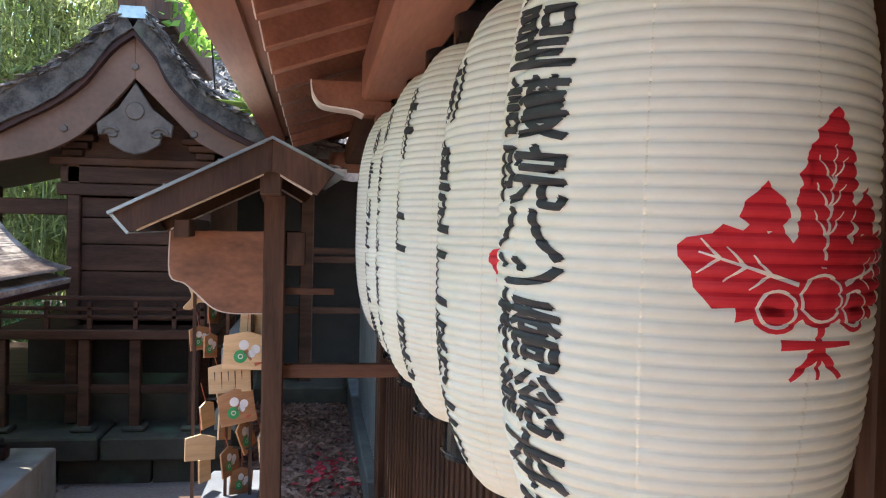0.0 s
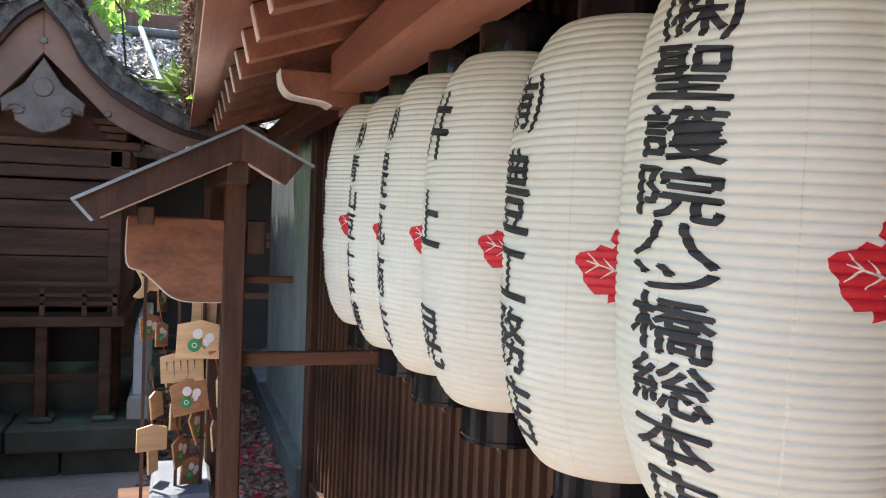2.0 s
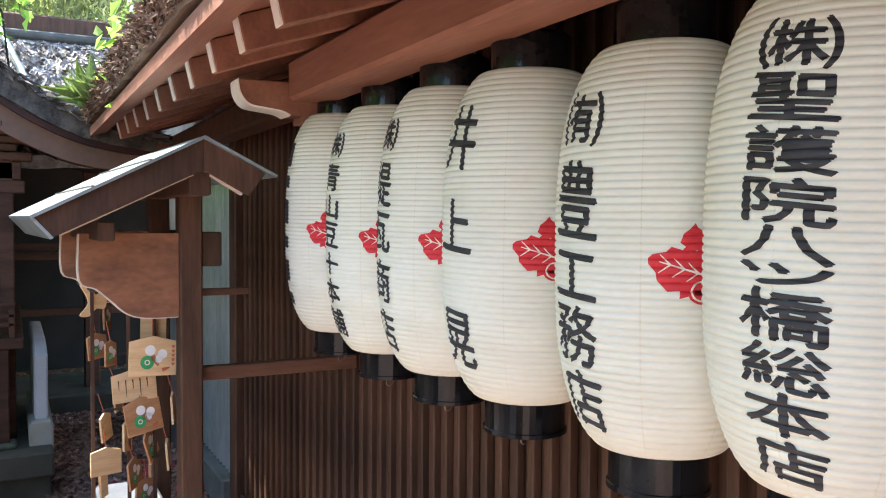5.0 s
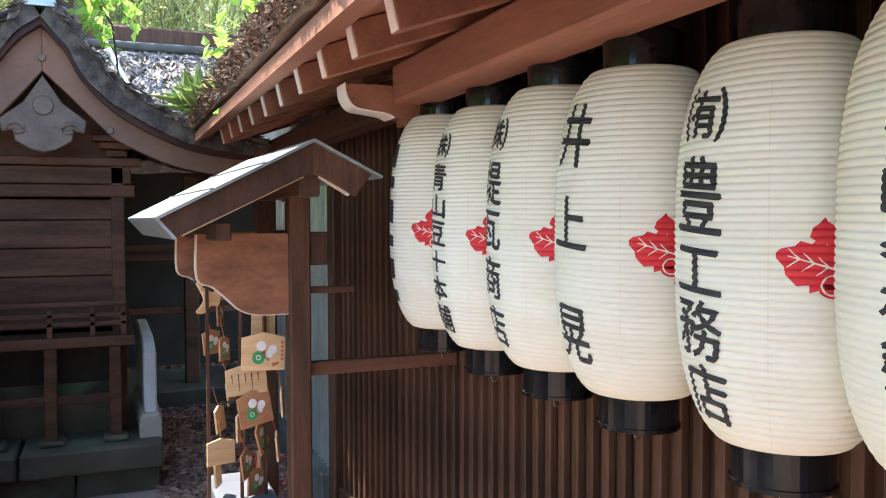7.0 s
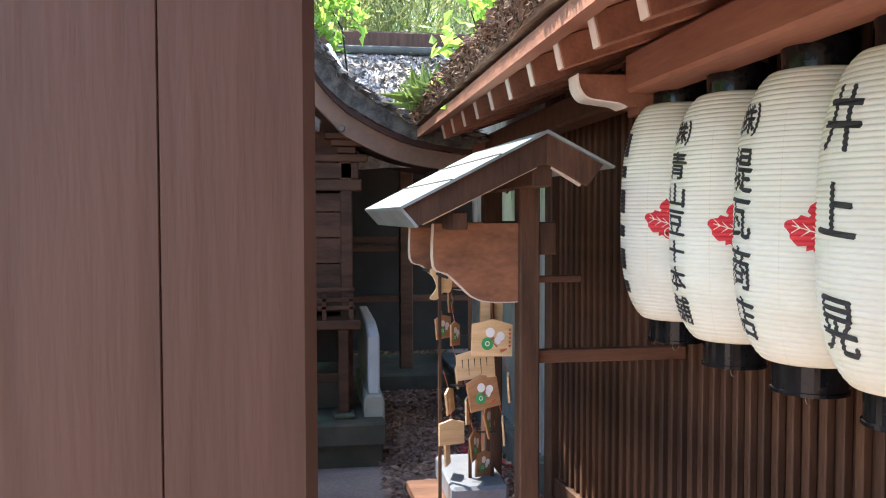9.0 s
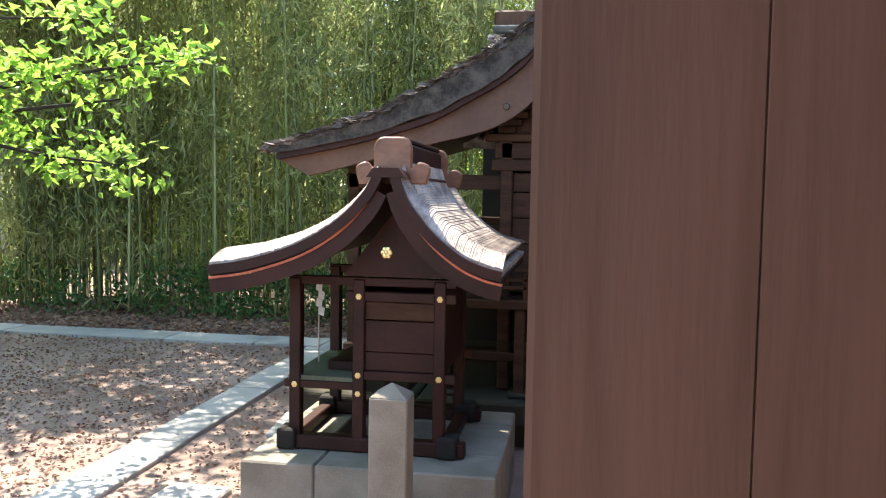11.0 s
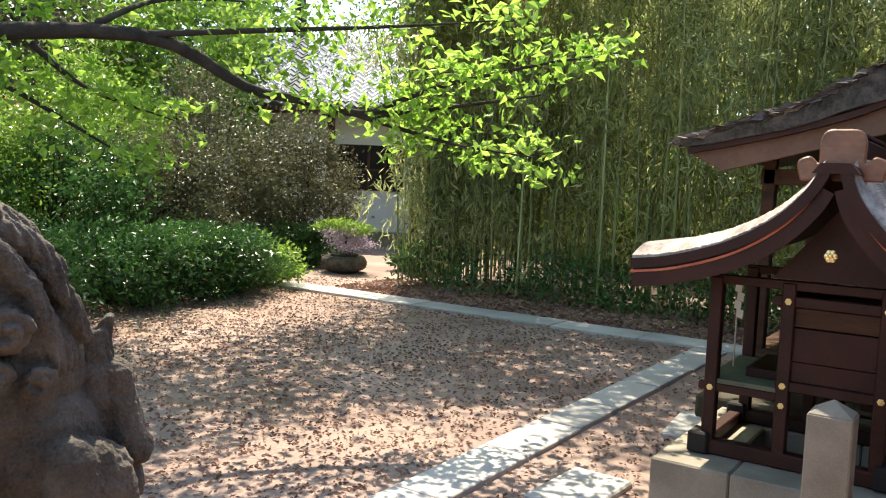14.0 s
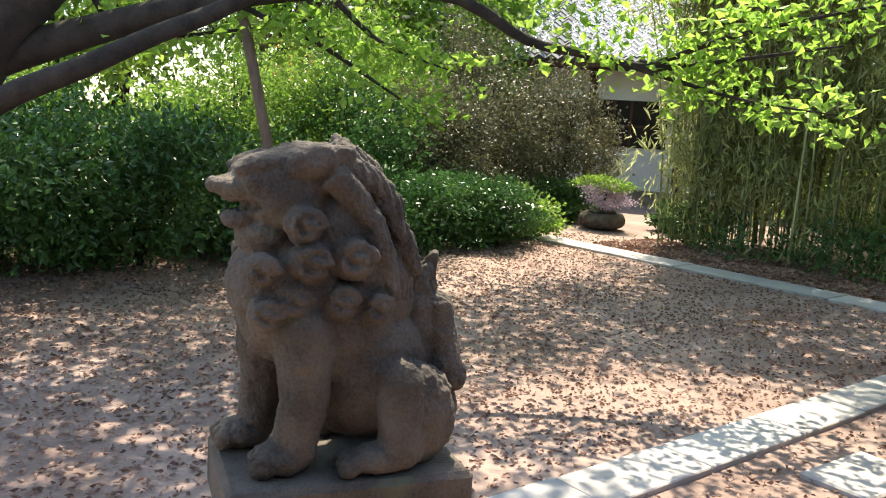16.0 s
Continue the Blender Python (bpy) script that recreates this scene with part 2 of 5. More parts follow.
def path_tube(points, radii, seg=8, bm=None):
    """A bent tube through points, as for limbs and cords."""
    bm = bm or bmesh.new()
    points = [Vector(p) for p in points]
    rings = []
    for k, p in enumerate(points):
        way = (points[min(k + 1, len(points) - 1)] - points[max(k - 1, 0)]).normalized()
        q = way.to_track_quat("Z", "Y").to_matrix()
        rings.append([bm.verts.new(p + q @ Vector((radii[k] * math.cos(a), radii[k] * math.sin(a), 0))) for a in [2 * math.pi * j / seg for j in range(seg)]])
    for a, b in zip(rings, rings[1:]):
        for j in range(seg):
            bm.faces.new((a[j], a[(j + 1) % seg], b[(j + 1) % seg], b[j]))
    bm.faces.new(rings[0][::-1])
    bm.faces.new(rings[-1])
    return bm


def lathe(profile, seg=40, bm=None, centre=(0, 0)):
    bm = bm or bmesh.new()
    rings = []
    for r, z in profile:
        rings.append([bm.verts.new((centre[0] + r * math.cos(2 * math.pi * k / seg), centre[1] + r * math.sin(2 * math.pi * k / seg), z)) for k in range(seg)])
    for a, b in zip(rings, rings[1:]):
        for k in range(seg):
            bm.faces.new((a[k], a[(k + 1) % seg], b[(k + 1) % seg], b[k]))
    return bm


def prism(outline, d0, d1, axis="y", bm=None, bev=0.0):
    """A flat outline in (x, z) drawn out along y, or in (y, z) along x, or in (x, y) along z."""
    own = bmesh.new()

    def put(p, d):
        return {"y": (p[0], d, p[1]), "x": (d, p[0], p[1]), "z": (p[0], p[1], d)}[axis]

    a = [own.verts.new(put(p, d0)) for p in outline]
    b = [own.verts.new(put(p, d1)) for p in outline]
    n = len(outline)
    for k in range(n):
        own.faces.new((a[k], a[(k + 1) % n], b[(k + 1) % n], b[k]))
    caps = [own.faces.new(a), own.faces.new(b)]
    bmesh.ops.recalc_face_normals(own, faces=own.faces)
    if bev:
        edges = {e for f in caps for e in f.edges}
        bmesh.ops.bevel(own, geom=list(edges), offset=bev, segments=1, affect="EDGES")
    bmesh.ops.triangulate(own, faces=[f for f in own.faces if len(f.verts) > 4])
    if bm is None:
        return own
    me = bpy.data.meshes.new("tmp")
    own.to_mesh(me)
    own.free()
    bm.from_mesh(me)
    bpy.data.meshes.remove(me)
    return bm


def curve(points, steps=8):
    """A smooth line through points (Catmull-Rom)."""
    out = []
    P = [Vector(p) for p in points]
    for k in range(len(P) - 1):
        a, b, c, d = P[max(k - 1, 0)], P[k], P[k + 1], P[min(k + 2, len(P) - 1)]
        for s in range(steps):
            u = s / steps
            out.append(0.5 * (2 * b + (c - a) * u + (2 * a - 5 * b + 4 * c - d) * u * u + (3 * b - a - 3 * c + d) * u ** 3))
    return out + [P[-1]]


def band(line, thick):
    """The outline of a strip of that thickness under a line in (x, z)."""
    low = []
    for k, p in enumerate(line):
        way = (line[min(k + 1, len(line) - 1)] - line[max(k - 1, 0)]).normalized()
        low.append(p - thick * Vector((-way.y, way.x)))
    return [tuple(p) for p in line] + [tuple(p) for p in low[::-1]]


def leaves(name, places, ways, length, width, material, seed=0, droop=0.25):
    """Many small folded leaves, each a pointed quad pair, at places, along ways."""
    rng = np.random.default_rng(seed)
    n = len(places)
    P, D = np.asarray(places, float), np.asarray(ways, float)
    D = D / np.linalg.norm(D, axis=1, keepdims=True)
    S = np.cross(D, rng.normal(size=(n, 3)))
    S /= np.linalg.norm(S, axis=1, keepdims=True) + 1e-9
    U = np.cross(S, D)
    k = (0.65 + 0.7 * rng.random(n))[:, None]
    Ln, Wd = length * k, width * k
    v = np.empty((n, 4, 3))
    v[:, 0] = P
    v[:, 1] = P + D * Ln * 0.45 + S * Wd * 0.5 + U * Wd * 0.15
    v[:, 2] = P + D * Ln - U * Ln * droop * rng.random((n, 1))
    v[:, 3] = P + D * Ln * 0.45 - S * Wd * 0.5 + U * Wd * 0.15
    idx = np.arange(n)[:, None] * 4
    faces = np.concatenate([idx + [0, 1, 2], idx + [0, 2, 3]]).tolist()
    me = bpy.data.meshes.new(name)
    me.from_pydata(v.reshape(-1, 3).tolist(), [], faces)
    me.materials.append(material)
    return me


def clump_points(centre, size, n, rng, clumps=40, spread=0.16):
    """Leaf places in many small clumps over an uneven crown, with gaps between."""
    d = rng.normal(size=(clumps, 3))
    d /= np.linalg.norm(d, axis=1, keepdims=True)
    c = d * (0.45 + 0.55 * rng.random((clumps, 1)))
    pick = rng.integers(0, clumps, n)
    p = c[pick] + rng.normal(size=(n, 3)) * spread
    out = np.asarray(centre) + p * np.asarray(size)
    way = p * 0.6 + rng.normal(size=(n, 3)) * 0.7
    keep = out[:, 2] > 0.03
    return out[keep], way[keep]


# ---- ground ----
bm = bmesh.new()
bmesh.ops.create_grid(bm, x_segments=150, y_segments=150, size=15, matrix=Matrix.Translation((-4, 7, 0)))
for v in bm.verts:
    edge = max(abs(v.co.x + 4), abs(v.co.y - 7))
    v.co.z = (0.012 * noise.noise(v.co * 0.9) + 0.006 * noise.noise(v.co * 4)) if edge < 14.5 else 0.0
    if edge > 14.9:
        v.co.x, v.co.y = -4 + (v.co.x + 4) * 40, 7 + (v.co.y - 7) * 40
whole("ground", bm, M_EARTH, "bare pinkish earth yard strewn with dry leaves", "ground", kind="structure", smooth=True)

# ---- fence behind the lanterns ----
FX = 1.024
fence = thing("fence", (FX, 1.8, 0), "tall dark brown batten fence under the eave", "fence", kind="structure")
fence.rotation_euler.z = math.atan(0.08)
part("backing_board", box(FX + 0.02, FX + 0.06, -1.6, 4.6, 0.05, 2.5), M_WOOD_DARK, fence)
part("bottom_rail", box(FX - 0.03, FX + 0.02, -1.6, 4.6, 0.05, 0.16, 0.006), M_WOOD_DARK, fence)
part("end_post", box(FX - 0.05, FX + 0.07, 4.6, 4.7, 0, 2.3, 0.008), M_WOOD_DARK, fence)
TX = 0.77
slat_mesh = mesh_of(box(-0.016, 0.016, -0.016, 0.016, 0.16, 2.4, 0.004), "slat", M_WOOD_DARK)

# ---- sheet metal wall and kerb beyond the fence ----
tin = bmesh.new()
prev = None
for k in range(231):
    y = 4.72 + k * 0.01
    x = TX + 0.02 + 0.012 * math.sin(y * 2 * math.pi / 0.075)
    now = (tin.verts.new((x, y, 0.2)), tin.verts.new((x, y, 2.3)))
    if prev:
        tin.faces.new((prev[0], now[0], now[1], prev[1]))
    prev = now
wall_tin = whole("wall_corrugated", tin, M_TIN, "weathered grey corrugated sheet metal wall", "wall", kind="structure")
wall_tin.modifiers.new("thickness", "SOLIDIFY").thickness = 0.003
whole("kerb", box(TX - 0.06, TX + 0.1, 4.72, 8.5, 0, 0.2, 0.01), M_CONC, "low stained concrete kerb under the metal wall", "kerb", kind="structure")

# ---- eave over the lanterns ----
# slope: the roof rises from its edge at x = 0.10 towards the fence side
SL = math.tan(radians(19))


def roof_z(x):
    return 2.115 + (x - 0.27) * SL


eave = thing("eave_roof", (0.6, 1.9, 2.1), "deep timber eave roofed with thick bark thatch", "roof", kind="structure")
top = curve([(0.085, 2.155 + 0.10), (0.25, roof_z(0.25) + 0.19), (0.8, roof_z(0.8) + 0.21), (2.6, roof_z(2.6) + 0.3)], 6)
low = [(2.6, roof_z(2.6) + 0.10), (0.8, roof_z(0.8) + 0.075), (0.25, roof_z(0.25) + 0.055), (0.115, 2.14)]
thatch = prism([tuple(p) for p in top] + low, -1.6, 5.85)
bmesh.ops.bisect_plane(thatch, geom=thatch.verts[:] + thatch.edges[:] + thatch.faces[:], plane_co=(0, 0, 0), plane_no=(0, 1, 0))
for k in range(60):
    y = -1.5 + k * 0.12
    bmesh.ops.bisect_plane(thatch, geom=thatch.verts[:] + thatch.edges[:] + thatch.faces[:], plane_co=(0, y, 0), plane_no=(0, 1, 0))
for v in thatch.verts:
    if v.co.x < 1.0:
        v.co += Vector((0.012 * noise.noise(v.co * 9), 0, 0.014 * noise.noise(v.co * 7 + Vector((3, 1, 2)))))
part("thatch", thatch, M_BARK_EDGE, eave, "thick layered bark thatch")
rr = np.random.default_rng(3)
ef = np.column_stack([rr.uniform(0.08, 0.5, 9000), rr.uniform(-1.6, 5.85, 9000), np.zeros(9000)])
edge = rr.random(9000) < 0.55
ef[:, 2] = np.where(edge, rr.uniform(2.15, 2.25, 9000), np.interp(ef[:, 0], [0.08, 0.25, 0.8], [2.255, roof_z(0.25) + 0.19, roof_z(0.8) + 0.21]) + 0.004)
ef[:, 0] = np.where(edge, 0.108 - (ef[:, 2] - 2.15) * 0.25, ef[:, 0])
ew = np.where(edge[:, None], np.column_stack([rr.normal(-0.12, 0.2, 9000), rr.normal(0, 1, 9000), rr.normal(0, 0.25, 9000)]), np.column_stack([np.full(9000, -1.0), rr.normal(0, 0.4, 9000), rr.normal(-0.25, 0.15, 9000)]))
part("bark_flake_cover", leaves("bark_flake_cover", ef, ew, 0.03, 0.011, M_FLAKE_EDGE, 14, 0.1), None, eave)["kind"] = "stuff"
part("soffit_board", prism([(0.17, roof_z(0.17) + 0.03), (2.6, roof_z(2.6) + 0.03), (2.6, roof_z(2.6) + 0.07), (0.17, roof_z(0.17) + 0.05)], -1.6, 5.8), M_WOOD_RED, eave)
part("fascia", prism([(0.125, roof_z(0.125) - 0.0), (0.215, roof_z(0.215) - 0.0), (0.215, roof_z(0.215) + 0.028), (0.125, roof_z(0.125) + 0.05)], -1.6, 5.82, bev=0.003), M_WOOD_RED, eave)
rafter_mesh = mesh_of(prism([(0.27, roof_z(0.27) - 0.075), (2.4, roof_z(2.4) - 0.075), (2.4, roof_z(2.4) + 0.028), (0.25, roof_z(0.25) + 0.028)], -0.027, 0.027, bev=0.004), "rafter", M_WOOD_RED)
end_mesh = mesh_of(prism([(0.2455, roof_z(0.25) + 0.024), (0.2655, roof_z(0.27) - 0.071), (0.2695, roof_z(0.27) - 0.071), (0.2495, roof_z(0.25) + 0.024)], -0.024, 0.024), "rafter_end", M_WOOD_END)
for k in range(-10, 10):
    r = part("rafter", rafter_mesh, None, eave)
    r.location = (0, 2.475 + 0.338 * k, 0)
    part("rafter_end", end_mesh, None, r, "white painted rafter end")
part("purlin", box(0.55, 0.70, -1.6, 3.0, 2.00, 2.135, 0.012), M_WOOD_RED, eave)
part("purlin", box(0.58, 0.70, 3.1, 5.75, 1.98, 2.10, 0.012), M_WOOD_X, eave)


def nose(y, w=0.10):
    """A cross beam with a carved tip that sticks out under the purlin."""
    line = curve([(0.385, 2.065), (0.392, 2.02), (0.42, 1.985), (0.475, 1.975), (0.53, 1.968), (0.56, 1.955)], 5)
    outline = [tuple(p) for p in line] + [(0.60, 1.955), (0.60, 1.93), (0.9, 1.93), (0.9, 2.065)]
    b = part("carved_beam", prism(outline, y - w / 2, y + w / 2, bev=0.003), M_WOOD_RED, eave)
    rim = []
    for p in line:
        rim.append((p.x - 0.003, p.y - 0.004))
    rim = rim + [(p.x + 0.001, p.y + 0.001) for p in line[::-1]]
    part("beam_edge", prism(rim, y - w / 2 - 0.002, y + w / 2 + 0.001), M_WOOD_END, b, "white painted curved edge")


nose(3.05)
nose(5.55)
# grass and small plants rooted in the thatch
rng = np.random.default_rng(5)
for y0, n, h, label in ((4.9, 120, 0.17, "tuft of grass growing on the thatch edge"),):
    base = np.column_stack([0.15 + rng.normal(0, 0.05, n), y0 + rng.normal(0, 0.16, n), np.full(n, 2.2)])
    way = np.column_stack([-0.5 + rng.normal(0, 0.45, n), rng.normal(-0.2, 0.4, n), 0.55 + rng.random(n) * 0.5])
    ob = new("roof_grass", leaves("roof_grass", base, way, h, 0.012, M_GRASS, 3, 0.9))
    tagged(ob, label, "grass", kind="stuff")
for x0, y0, z0, n, s in ((0.30, 4.3, 2.44, 300, 0.27), (-0.35, 5.9, 2.85, 130, 0.22)):
    pts, way = clump_points((x0, y0, z0), (s * 0.7, s * 1.6, s), n, rng, 14, 0.22)
    sh = thing("roof_sapling", (x0, y0, 2.25), "small leafy sapling growing over the thatch edge", "shrub")
    part("foliage", leaves("foliage", pts, way, 0.085, 0.05, M_LEAF_MAPLE, 8), None, sh)
    part("stem", path_tube([(x0 + 0.1, y0, 2.25), (x0 + 0.04, y0 + 0.1, z0), (x0 - 0.06, y0 - 0.1, z0 + 0.12)], [0.008, 0.006, 0.003], 6), M_TRUNK, sh)

# ---- lanterns ----
LR, Z0, Z1 = 0.1955, 1.2085, 1.9375
HALF, MID = (Z1 - Z0) / 2, (Z0 + Z1) / 2
RIBS = 56


def paper_r(z):
    u = min(abs(z - MID) / HALF, 1.0)
    base = LR * (0.55 + 0.45 * (1 - u ** 2.9) ** 0.66)
    ph = (z - Z0) / (Z1 - Z0) * RIBS
    return base + 0.0032 * (abs(math.sin(math.pi * ph)) ** 0.55 - 1)


def wrap(bm_flat, theta, z, lift):
    """Lays a flat drawing in (x, z) onto the ribbed paper, centred at an angle and a height."""
    geom = lambda: bm_flat.verts[:] + bm_flat.edges[:] + bm_flat.faces[:]
    zs = [v.co.z for v in bm_flat.verts]
    step = (Z1 - Z0) / RIBS / 4
    k0 = math.ceil((min(zs) + z - Z0) / step)
    while Z0 + k0 * step < max(zs) + z:
        bmesh.ops.bisect_plane(bm_flat, geom=geom(), plane_co=(0, 0, Z0 + k0 * step - z), plane_no=(0, 0, 1))
        k0 += 1
    xs = [v.co.x for v in bm_flat.verts]
    k = math.ceil(min(xs) / 0.02)
    while k * 0.02 < max(xs):
        bmesh.ops.bisect_plane(bm_flat, geom=geom(), plane_co=(k * 0.02, 0, 0), plane_no=(1, 0, 0))
        k += 1
    for v in bm_flat.verts:
        zz = z + v.co.z
        r = paper_r(zz) + lift
        a = theta + v.co.x / LR
        v.co = (r * math.cos(a), r * math.sin(a), zz)
    return bm_flat


def glyph(text, height, width):
    """A flat mesh in (x, z) of a character, drawn to that height and width, centred."""
    cu = bpy.data.curves.new("glyph", "FONT")
    cu.body, cu.size, cu.align_x, cu.offset, cu.resolution_u = text, 1.0, "CENTER", 0.0, 3
    ob = bpy.data.objects.new("glyph", cu)
    scene.collection.objects.link(ob)
    me = bpy.data.meshes.new_from_object(ob.evaluated_get(bpy.context.evaluated_depsgraph_get()))
    bpy.data.objects.remove(ob)
    bm = bmesh.new()
    bm.from_mesh(me)
    xs, ys = [v.co.x for v in bm.verts] or [0, 1], [v.co.y for v in bm.verts] or [0, 1]
    cx, cy = (min(xs) + max(xs)) / 2, (min(ys) + max(ys)) / 2
    sx, sy = width / (max(xs) - min(xs)), height / (max(ys) - min(ys))
    for v in bm.verts:
        x, z = (v.co.x - cx) * sx, (v.co.y - cy) * sy
        v.co = (x, 0, z - 0.10 * x)
    return bm


def merge(bms):
    out = bmesh.new()
    for b in bms:
        me = bpy.data.meshes.new("tmp")
        b.to_mesh(me)
        b.free()
        out.from_mesh(me)
        bpy.data.meshes.remove(me)
    return out


def leaf_outline(length, width, teeth):
    side = []
    for k in range(teeth):
        u0, u1 = k / teeth, (k + 0.8) / teeth
        w0 = width * math.sin(math.pi * (0.12 + 0.88 * u0)) ** 0.75
        w1 = width * math.sin(math.pi * min(0.12 + 0.88 * u1, 1)) ** 0.75
        side += [(w0 * 0.78, length * u0), (w1 * 1.02 + 0.001, length * u1)]
    return [(-0.002, 0)] + [(-x, y) for x, y in side] + [(0, length)] + [(x, y) for x, y in side[::-1]] + [(0.002, 0)]


def flat(outline, m):
    bm = bmesh.new()
    bm.faces.new([bm.verts.new(m @ Vector((x, 0, y))) for x, y in outline])
    bmesh.ops.triangulate(bm, faces=bm.faces[:])
    return bm


def disc(x, z, r, r_in=0.0, seg=20):
    bm = bmesh.new()
    if r_in:
        a = [bm.verts.new((x + r * math.cos(t), 0, z + r * math.sin(t))) for t in [2 * math.pi * k / seg for k in range(seg)]]
        b = [bm.verts.new((x + r_in * math.cos(t), 0, z + r_in * math.sin(t))) for t in [2 * math.pi * k / seg for k in range(seg)]]
        for k in range(seg):
            bm.faces.new((a[k], a[(k + 1) % seg], b[(k + 1) % seg], b[k]))
    else:
        bm.faces.new([bm.verts.new((x + r * math.cos(2 * math.pi * k / seg), 0, z + r * math.sin(2 * math.pi * k / seg))) for k in range(seg)])
    return bm


def strip(x0, z0, x1, z1, w):
    d = Vector((x1 - x0, z1 - z0)).normalized() * w / 2
    bm = bmesh.new()
    bm.faces.new([bm.verts.new(p) for p in ((x0 - d.y, 0, z0 + d.x), (x0 + d.y, 0, z0 - d.x), (x1 + d.y * 0.4, 0, z1 - d.x * 0.4), (x1 - d.y * 0.4, 0, z1 + d.x * 0.4))])
    return bm


def crest_meshes():
    turn = lambda a, x, z: Matrix.Translation((x, 0, z)) @ Matrix.Rotation(radians(a), 4, "Y")
    red = [flat(leaf_outline(0.118, 0.026, 7), turn(4, 0, -0.005)),
           flat(leaf_outline(0.100, 0.037, 6), turn(-70, -0.004, -0.026)), flat(leaf_outline(0.100, 0.037, 6), turn(70, 0.004, -0.026))]
    for x in (-0.044, 0.044):
        red.append(flat([(-0.017, 0), (-0.013, 0.012), (-0.004, 0.02), (0, 0.026), (0.004, 0.02), (0.013, 0.012), (0.017, 0), (0.006, -0.010), (-0.006, -0.010)], turn(0, x, 0.03)))
    red += [disc(0, -0.028, 0.022), disc(-0.034, -0.036, 0.018), disc(0.034, -0.036, 0.018)]
    red += [strip(0, -0.045, 0, -0.088, 0.007), strip(-0.03, -0.062, 0.03, -0.062, 0.008), strip(0, -0.066, -0.022, -0.088, 0.009), strip(0, -0.066, 0.022, -0.088, 0.009)]
    pale = [strip(0, 0.0, 0.007, 0.085, 0.003), strip(-0.02, -0.018, -0.085, 0.004, 0.0035), strip(0.02, -0.018, 0.085, 0.004, 0.0035)]
    for s in (-1, 1):
        for u in (0.25, 0.5, 0.75):
            pale.append(strip(0.006 * u, 0.08 * u - 0.004, 0.006 * u + s * 0.013, 0.08 * u + 0.016, 0.0024))
        for u in (0.3, 0.55, 0.8):
            x, z = s * (0.02 + 0.065 * u), -0.018 + 0.022 * u
            pale += [strip(x, z, x + s * 0.012, z + 0.014, 0.0026), strip(x, z, x + s * 0.014, z - 0.011, 0.0026)]
        pale.append(disc(s * 0.034, -0.036, 0.0145, 0.012))
    pale.append(disc(0, -0.028, 0.0185, 0.016))
    both = merge(red), merge(pale)
    for b in both:
        bmesh.ops.scale(b, vec=(1.38, 1, 1.2), verts=b.verts)
    return both


profile = [(paper_r(Z0 + (Z1 - Z0) * k / (RIBS * 6)), Z0 + (Z1 - Z0) * k / (RIBS * 6)) for k in range(RIBS * 6 + 1)]
paper_mesh = mesh_of(lathe(profile, 80), "paper_body", M_PAPER, True)
ring_profile = lambda r, z0, z1: [(0.0, z0), (r - 0.006, z0), (r, z0 + 0.006), (r, z1 - 0.006), (r - 0.006, z1), (0.0, z1)]
cap_top = mesh_of(lathe(ring_profile(0.092, Z1 - 0.006, Z1 + 0.085), 40), "top_cap", M_BLACK)
cap_low = mesh_of(lathe(ring_profile(0.092, Z0 - 0.075, Z0 + 0.006), 40), "bottom_cap", M_BLACK)
rim_bm = lathe([(0.088, Z0 - 0.079), (0.096, Z0 - 0.077), (0.096, Z0 - 0.068), (0.090, Z0 - 0.066)], 40)
rim_mesh = mesh_of(rim_bm, "cap_rim", M_BLACK)
loop = path_tube([(0.018 * math.sin(a), 0.0, Z0 - 0.095 + 0.018 * math.cos(a)) for a in [2 * math.pi * k / 14 for k in range(15)]], [0.0013] * 15, 6)
loop_mesh = mesh_of(loop, "wire_ring", M_WIRE)
hang = path_tube(curve([(0.0, 0.02, Z1 + 0.08), (0.01, 0.05, Z1 + 0.13), (0.03, 0.02, Z1 + 0.2), (0.0, 0.0, Z1 + 0.26)], 6), [0.0022] * 19, 6)
hang_mesh = mesh_of(hang, "hanging_wire", M_WIRE)
red_bm, pale_bm = crest_meshes()
crest_mesh = mesh_of(wrap(red_bm, 0, 1.551, 0.0007), "crest", M_RED)
vein_mesh = mesh_of(wrap(pale_bm, 0, 1.551, 0.0013), "crest_vein_pattern", M_PAPER)
seam_bm = merge([wrap(strip(0, Z0 - MID + 0.01, 0.0001, Z1 - MID - 0.01, 0.0035), math.radians(360 * k / 8), MID, 0.0004) for k in range(8)])
seam_mesh = mesh_of(seam_bm, "seam_pattern", M_SEAM)

